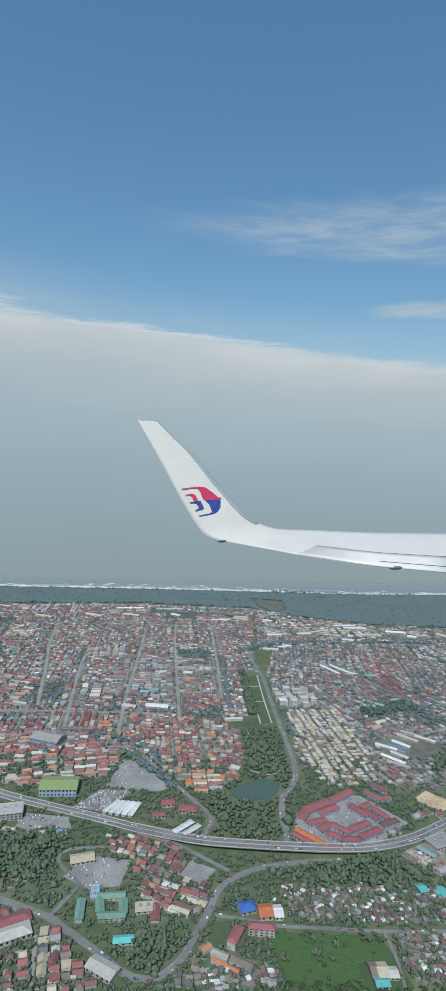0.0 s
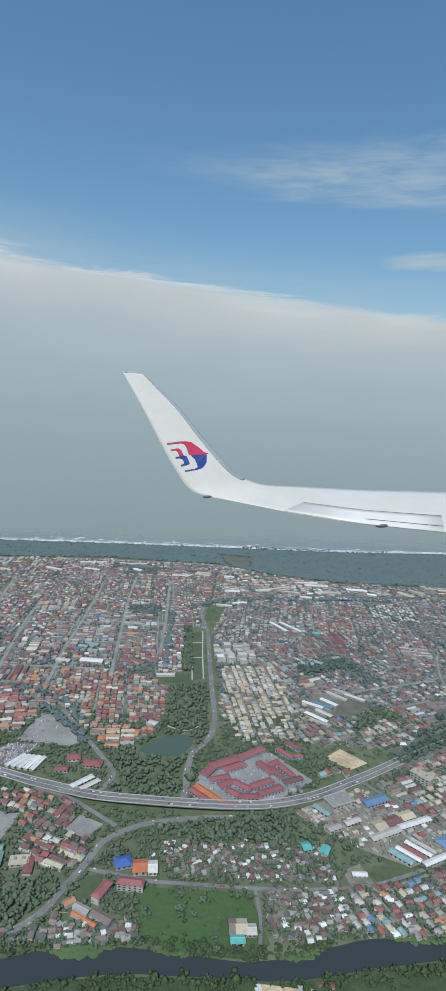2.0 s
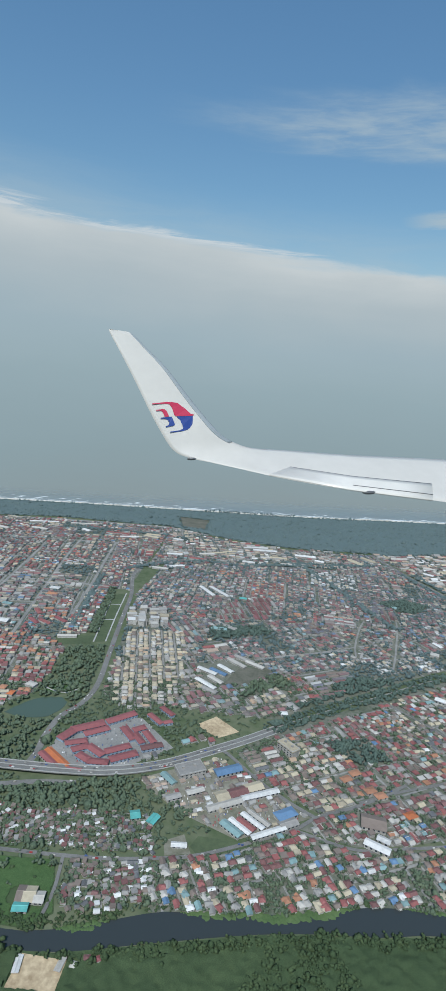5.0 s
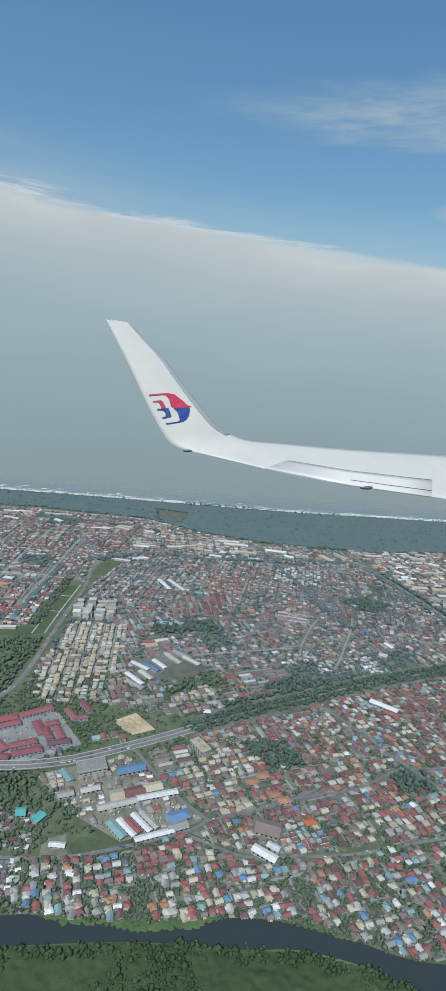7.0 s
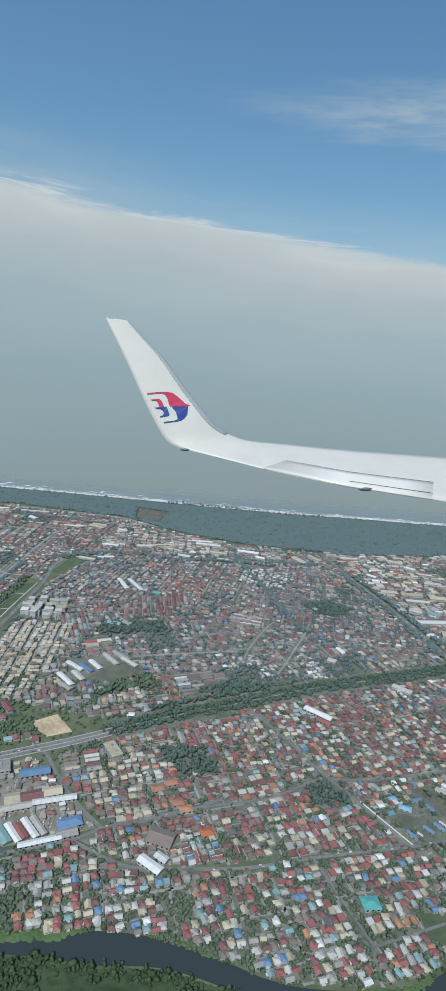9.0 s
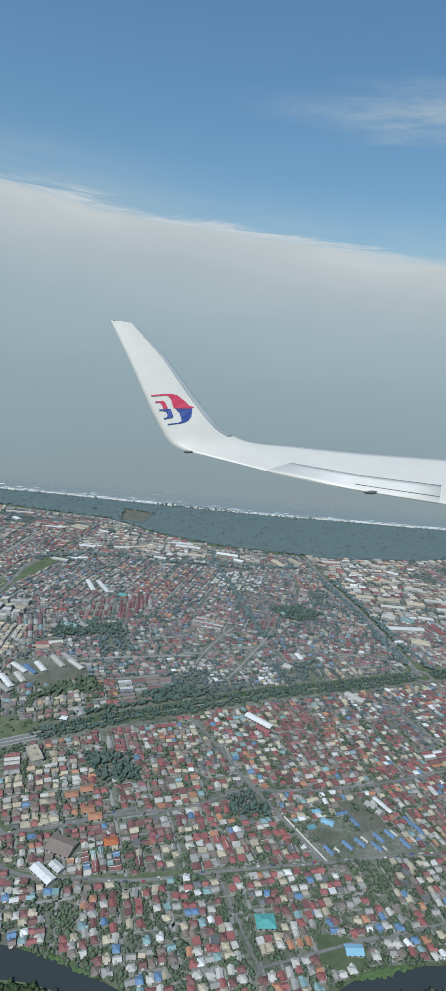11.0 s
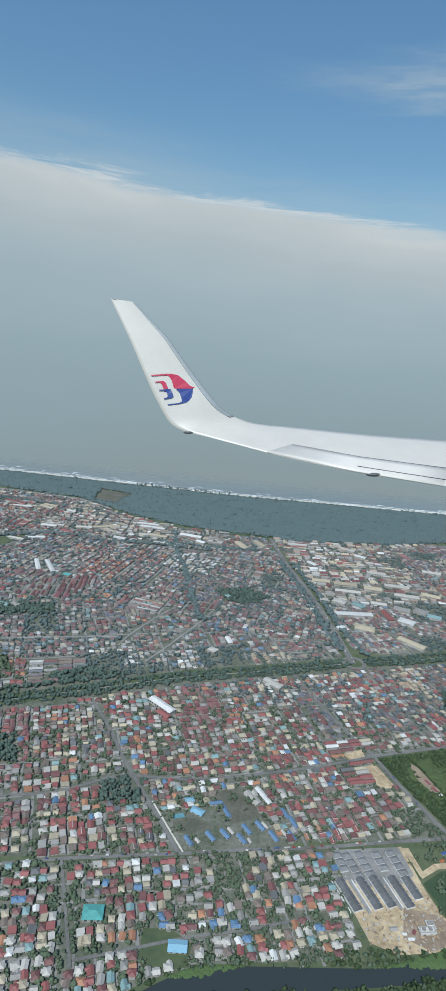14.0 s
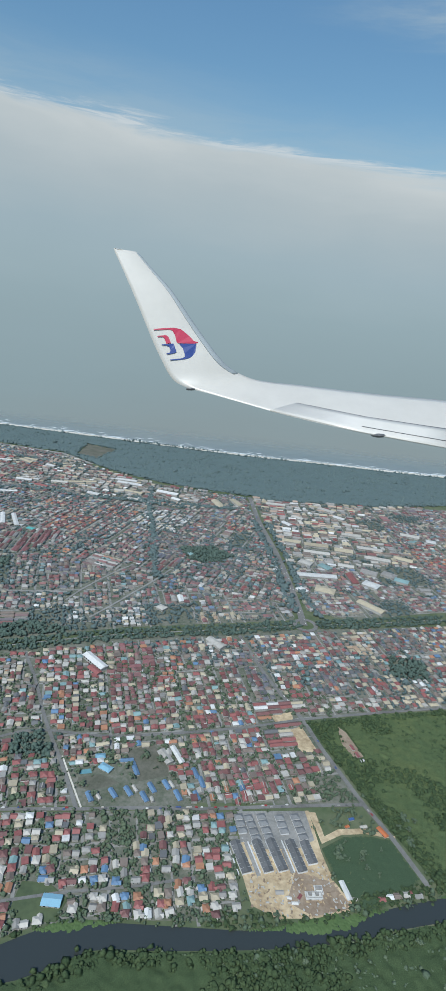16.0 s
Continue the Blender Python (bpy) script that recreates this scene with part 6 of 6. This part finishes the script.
q = q[~inside(q, area("scrub_clearing")) & (near_line(q, DIAGONAL_EAST, 13) | near_line(q, CROSS_ROAD, 9) | (np.array([noise.noise((x * 0.03, y * 0.03, 5)) for x, y in q]) > 0.22)) & (room(q) > 0.3)]
grove("scrub_trees", q, 0.95, 1.3, M["bush"], "dark young trees along the edge of the scrub", "trees", 3, 98)
litter = Soup()
rr = np.random.default_rng(140)
for x, y in strewn(area("construction_site"), 1.5, 141):
    if rr.random() < 0.55 and y < 381 and all((x - bx) ** 2 + (y - by) ** 2 > br * br for bx, by, br in BLOCKED):
        v, f, i = house_shape("hip", rr.uniform(0.4, 1.8), rr.uniform(0.3, 0.9), 0.12, 0.25, 0.05)
        litter.add(turned(v, rr.uniform(0, 3), x, y, 0.2), f, [rr.integers(3)] * len(f))
litter.object("site_litter", [M["soil"], M["brown_soil"], M["concrete"]], "heaps of soil and stacked materials on the building site", "building materials")

# ---- vehicles ----
CAR = (np.array([(-0.75, -0.32, 0.12), (0.75, -0.32, 0.12), (0.75, 0.32, 0.12), (-0.75, 0.32, 0.12), (-0.75, -0.32, 0.34), (0.75, -0.32, 0.34), (0.75, 0.32, 0.34), (-0.75, 0.32, 0.34),
                 (-0.5, -0.27, 0.55), (0.3, -0.27, 0.55), (0.3, 0.27, 0.55), (-0.5, 0.27, 0.55)]),
       [(0, 1, 5, 4), (1, 2, 6, 5), (2, 3, 7, 6), (3, 0, 4, 7), (4, 5, 9, 8), (5, 6, 10, 9), (6, 7, 11, 10), (7, 4, 8, 11), (8, 9, 10, 11)])
M["car_paint"] = roofing("car_paint", [WHITE, GREYZ, DARK, WHITE, (0.3, 0.04, 0.04), PALE, (0.06, 0.1, 0.25), DARK], True, 0.35)
rnd = np.random.default_rng(77)
cars = Soup()
for line, z, half, gap in ((HIGHWAY, None, 2.4, 6.0), (RIVER_ROAD, 0.35, 1.1, 7.0), (BOULEVARD, 0.35, 1.2, 9.0), (VILLAGE_ROAD, 0.35, 0.6, 10.0), (DIAGONAL_EAST, 0.4, 0.7, 14.0), (GRID_ROAD, 0.36, 0.6, 14.0), (COAST_ROAD, 0.5, 1.6, 9.0), (PARK_ROAD, 0.4, 0.9, 7.0)):
    pts = curve_of(line, 1.5)
    i = 2
    while i < len(pts) - 2:
        d = (pts[i + 1] - pts[i - 1]).normalized()
        side = rnd.choice((-1, 1)) * half * rnd.uniform(0.7, 1.2)
        zz = HIGH(i / len(pts)) if z is None else z
        cars.add(turned(CAR[0] * rnd.uniform(0.9, 1.25), math.atan2(d.y, d.x), pts[i].x - d.y * side, pts[i].y + d.x * side, zz), CAR[1], [0] * 9)
        i += max(1, int(rnd.exponential(gap) / 1.5))
for name, n in (("hall_car_park", 260), ("car_park", 25), ("mall_yard", 160), ("works_yard", 260), ("depot_yard", 30), ("bus_yard", 40)):
    poly = [o for nm, m, l, c, o in COVERS if nm == name][0]
    lo, hi = np.min(poly, 0), np.max(poly, 0)
    q = np.round(rnd.uniform(lo, hi, (n * 2, 2)) / (1.0, 2.4)) * (1.0, 2.4)
    q = np.unique(q[inside(q, poly)], axis=0)[:n]
    for x, y in q:
        if all((x - bx) ** 2 + (y - by) ** 2 > br * br for bx, by, br in BLOCKED):
            cars.add(turned(CAR[0], 1.6 + rnd.normal(0, 0.05), x, y, 0.27), CAR[1], [0] * 9)
cars.object("cars", [M["car_paint"]], "small cars on roads and in car parks", "cars")


def tree_proto(label, height, crown, lumps, seed):
    """A tree with a tapered trunk, a few limbs and a crown of many leaf clumps."""
    rr = np.random.default_rng(seed)
    ob = thing("tree", label, "tree", (0, 0, -200), 0, "trees near the river")
    ring = lambda r, x, y, z: [(x + r * math.cos(k * 1.047), y + r * math.sin(k * 1.047), z) for k in range(6)]
    tube = lambda a, b, ra, rb: (ring(ra, *a) + ring(rb, *b), [(k, (k + 1) % 6, 6 + (k + 1) % 6, 6 + k) for k in range(6)])
    part("trunk", mesh_of("trunk", *tube((0, 0, 0), (0.05, 0.03, height * 0.75), 0.16, 0.09), M["bark"]), None, ob)
    tops = [(0, 0, height)]
    for k in range(3):
        a = k * 2.1 + rr.uniform(0, 1)
        tip = (crown * 0.6 * math.cos(a), crown * 0.6 * math.sin(a), height * rr.uniform(0.8, 1.0))
        tops.append(tip)
        part("limb", mesh_of("limb", *tube((0.03, 0.02, height * 0.5), tip, 0.07, 0.03), M["bark"]), None, ob)
    cen = np.array([np.array(tops[k % 4]) + rr.normal(0, crown * 0.33, 3) * (1, 1, 0.5) for k in range(lumps)])
    v, f = clumps(cen, rr.uniform(0.25, 0.5, lumps) * crown, rr, 0.75, 0.5)
    part("crown", mesh_of("crown", v, f, M["wood"]), None, ob)
    return ob


TREE_PROTOS = [tree_proto("broad dark green tree with a rounded crown", 2.0, 1.5, 16, 1), tree_proto("tall dark green tree with an uneven crown", 2.8, 1.3, 18, 2), tree_proto("small bushy green tree", 1.4, 1.0, 12, 3), tree_proto("wide spreading green tree", 2.2, 2.1, 22, 4)]
rnd = np.random.default_rng(55)
spots = np.concatenate([rnd.uniform((38, 256), (108, 296), (24, 2)), rnd.uniform((-20, 262), (40, 330), (70, 2)), rnd.uniform((405, 372), (480, 420), (30, 2)), rnd.uniform((505, 345), (600, 425), (50, 2)), rnd.uniform((110, 320), (175, 360), (50, 2))])
spots = spots[clear(spots, 0.6, open_land=False)]
for x, y in spots[:140]:
    if not inside([(x, y)], area("construction_site"))[0] and not inside([(x, y)], area("triangle_lawn"))[0] and not near_line([(x, y)], [(505, 402), (555, 355)], 22)[0]:
        copy_thing(TREE_PROTOS[rnd.integers(4)], Matrix.Translation((x, y, 0)) @ pose(0, 0, 0, 0, 0, rnd.uniform(0, 360)))
for ob in TREE_PROTOS:
    for o in (*ob.children_recursive, ob):
        bpy.data.objects.remove(o)


# ---- the aircraft wing ----
# It flew with the camera in the film; here it stands still, far out over the sea, where it keeps its place against the sky best.
EYE = Vector((252, 60, 255))
AHEAD = heading(3.25, -11.6)
LEVEL = Vector((math.cos(radians(3.25)), math.sin(radians(3.25)), 0))
ABOVE = LEVEL.cross(AHEAD)
ROLL = radians(5.8)
RIGHT, UP = math.cos(ROLL) * LEVEL + math.sin(ROLL) * ABOVE, math.cos(ROLL) * ABOVE - math.sin(ROLL) * LEVEL
REACH, FOCUS = 1940.0, 892.3
DEEP = REACH / 1420.0


def aloft(x, y, far=0.0):
    """A place of the wing: x to the right, y down in its own plane, far metres behind it."""
    return EYE + (REACH + DEEP * far) * (AHEAD + (x / FOCUS) * RIGHT - (y / FOCUS) * UP)


M["aircraft_white"] = patchy("aircraft_white_paint", (0.5, 0.466, 0.412), (0.55, 0.514, 0.456), 0.004, 0.02, 0.3, 0.01, 0.5)
M["aircraft_pale"] = patchy("aircraft_pale_paint", (0.6, 0.56, 0.495), (0.66, 0.617, 0.55), 0.004, 0.02, 0.3, 0.01, 0.5)
M["bare_metal"], _k = material("bare_leading_edge_metal")
finish(M["bare_metal"], _k, (0.3, 0.32, 0.32), 0.5, 0.2)
for key, col in (("dull_metal", (0.11, 0.11, 0.11)), ("logo_red", (0.42, 0.03, 0.07)), ("logo_blue", (0.025, 0.05, 0.2)), ("gap_black", (0.06, 0.06, 0.065))):
    M[key], _k = material(key)
    finish(M[key], _k, col, 0.4)
wing = thing("aircraft_wing", "white airliner wing with an upswept winglet against the sky", "aircraft wing")
# leading and trailing edge along the span, and how far the leading edge lies behind
SPAN = [((560, -44), (560, 48), 230), ((351, -62), (351, 7), 190), ((201, -72), (201, -15), 160), ((101, -81), (95, -35), 125), ((51, -85), (20, -53), 95), ((26, -90), (-30, -65), 72), ((1, -102), (-62, -72.5), 52),
        ((-19, -120), (-87, -86), 40), ((-49, -157), (-109, -122), 36), ((-70, -185), (-124, -152), 32), ((-94, -217), (-147, -202), 28), ((-121, -245), (-168, -245), 24), ((-144, -269), (-184, -277), 20), ((-152, -274.5), (-181, -279), 19)]


def smooth_rows(rows, n):
    out = []
    for i in range(len(rows) - 1):
        for s in range(n):
            u = s / n
            p = [rows[max(i - 1, 0)], rows[i], rows[i + 1], rows[min(i + 2, len(rows) - 1)]]
            f = lambda a, b, c, d: 0.5 * (2 * b + (c - a) * u + (2 * a - 5 * b + 4 * c - d) * u * u + (3 * b - a - 3 * c + d) * u**3)
            out.append((tuple(f(*(q[0][j] for q in p)) for j in (0, 1)), tuple(f(*(q[1][j] for q in p)) for j in (0, 1)), f(*(q[2] for q in p))))
    return [*out, rows[-1]]


ROWS = smooth_rows(SPAN, 5)


def section(row, c):
    """A place on the outer skin: c runs from the leading (0) to the trailing edge (1); and the skin's own thickness there."""
    (lx, ly), (tx, ty), far = row
    return aloft(lx + (tx - lx) * c, ly + (ty - ly) * c, far * (1 - c))


def skin(rows, c0, c1, n, lift, thick, mat, name, parent, label="", closed=(0, -1)):
    """A shell between two chord lines of the wing, with an aerofoil's thickness."""
    v, f = [], []
    m = len(rows)
    for row in rows:
        le, te = section(row, 0), section(row, 1)
        chord = te - le
        line = ROWS if row in ROWS else rows
        nb = line[min(line.index(row) + 1, len(line) - 1)]
        pb = line[max(line.index(row) - 1, 0)]
        nrm = (section(nb, 0.5) - section(pb, 0.5)).cross(chord).normalized()
        if nrm.dot(EYE - le) < 0:
            nrm = -nrm
        for side in (1, -1):
            for j in range(n + 1):
                c = c0 + (c1 - c0) * j / n
                t = thick * chord.length * (1.5 * math.sqrt(max(c, 0)) * (1 - c) + 0.012) * (1 if side > 0 else -0.7)
                v.append(section(row, c) + nrm * (t + DEEP * (lift if side > 0 else -lift)))
    k = 2 * (n + 1)
    for i in range(m - 1):
        for j in range(k):
            a, b = i * k + j, i * k + (j + 1) % k
            if j == n:
                b = i * k + k - 1
            elif j > n:
                b = i * k + j - 1 if j > n + 1 else i * k
            f.append((a, b, b + k, a + k))
    for i in (q % m for q in closed):
        f.append(tuple(i * k + j for j in range(n + 1)) + tuple(i * k + j for j in range(k - 1, n, -1)))
    me = mesh_of(name, v, f, mat)
    bm = bmesh.new()
    bm.from_mesh(me)
    bmesh.ops.recalc_face_normals(bm, faces=bm.faces[:])
    bm.to_mesh(me)
    bm.free()
    me.polygons.foreach_set("use_smooth", [len(q.vertices) < 5 for q in me.polygons])
    return part(name, me, None, parent, label)


skin(ROWS[:19], 0.0, 1.0, 10, 0, 0.045, M["aircraft_white"], "wing_shell", wing, "white wing skin", (0,))
winglet = skin(ROWS[18:], 0.0, 1.0, 10, 0, 0.045, M["aircraft_white"], "winglet", wing, "white upswept winglet", (-1,))
skin(ROWS[28:-4], -0.001, 0.11, 4, 0.14, 0.045, M["bare_metal"], "leading_edge", winglet, "bare metal leading edge")
SLANT = ((163.2, -69.8), (66, -42), 130)
FLAP = [((330, -63.4), (330, 4), 186), ((265, -67.5), (265, -5.5), 173), ((201, -72), (201, -15), 160), SLANT]
skin(FLAP, 0.65, 1.0, 5, 1.6, 0.045, M["aircraft_pale"], "aileron", wing, "white aileron")
skin(FLAP, 0.638, 0.646, 1, 1.4, 0.045, M["gap_black"], "hinge_gap", wing, "dark hinge gap")
skin(FLAP[:3], 0.88, 0.888, 1, 2.6, 0.045, M["gap_black"], "tab_gap", wing, "dark gap of the trim tab")


def pod(name, x, y, far, size, mat, label):
    """A small rounded fairing under the wing."""
    bm = bmesh.new()
    bmesh.ops.create_uvsphere(bm, u_segments=16, v_segments=8, radius=1.0)
    turn = Matrix((RIGHT, UP, AHEAD)).transposed().to_4x4()
    bm.transform(Matrix.Translation(aloft(x, y, far)) @ turn @ Matrix.Diagonal((*(DEEP * q for q in size), 1)))
    part(name, bm, mat, wing, label)


pod("tip_light", -57, -70.5, -3, (12, 3.6, 8), M["dull_metal"], "grey rear tip light housing")
pod("hinge_fairing", 227, -11, 6, (18, 5.0, 10), M["dull_metal"], "dark flap hinge fairing")


def badge(name, outline, mat, label):
    """A flat painted shape on the winglet: x, y in the winglet's own plane."""
    bm = bmesh.new()
    vs = []
    for x, y in outline:
        best = None
        for row in ROWS[24:]:
            for c in np.linspace(0, 1, 41):
                (lx, ly), (tx, ty), far = row
                d = (lx + (tx - lx) * c - x) ** 2 + (ly + (ty - ly) * c - y) ** 2
                if best is None or d < best[0]:
                    best = (d, float(far * (1 - c)))
        vs.append(bm.verts.new(aloft(x, y, best[1] - 4.0)))
    face = bm.faces.new(vs)
    if face.normal.dot(EYE - vs[0].co) < 0:
        face.normal_flip()
    bmesh.ops.triangulate(bm, faces=bm.faces[:])
    part(name, bm, mat, winglet, label)


badge("emblem_red", [(-118, -160), (-95, -162), (-87, -162), (-77, -160), (-64, -150), (-57, -143), (-50, -141), (-55, -139), (-81, -139), (-83, -142), (-86, -152), (-90, -158), (-95, -159.5), (-118, -158.6)], M["logo_red"], "red emblem shape")
badge("emblem_red", [(-112, -149.6), (-99, -151), (-95, -148), (-91, -139), (-98, -138), (-101, -146), (-104, -148.5), (-112, -148.3)], M["logo_red"], "red emblem shape")
badge("emblem_blue", [(-105, -137), (-87, -138.5), (-85, -134), (-82, -126), (-85, -124), (-97, -122), (-97, -123.5), (-92, -125), (-91, -129), (-94, -134), (-98, -135.5), (-105, -135.6)], M["logo_blue"], "dark blue emblem shape")
badge("emblem_blue", [(-79, -138.5), (-53, -139), (-53, -134), (-54, -126), (-58, -120), (-63, -117), (-71, -115), (-91, -113.2), (-91, -114.5), (-74, -116.5), (-69, -119), (-70, -124), (-73, -132), (-77, -136)], M["logo_blue"], "dark blue emblem shape")
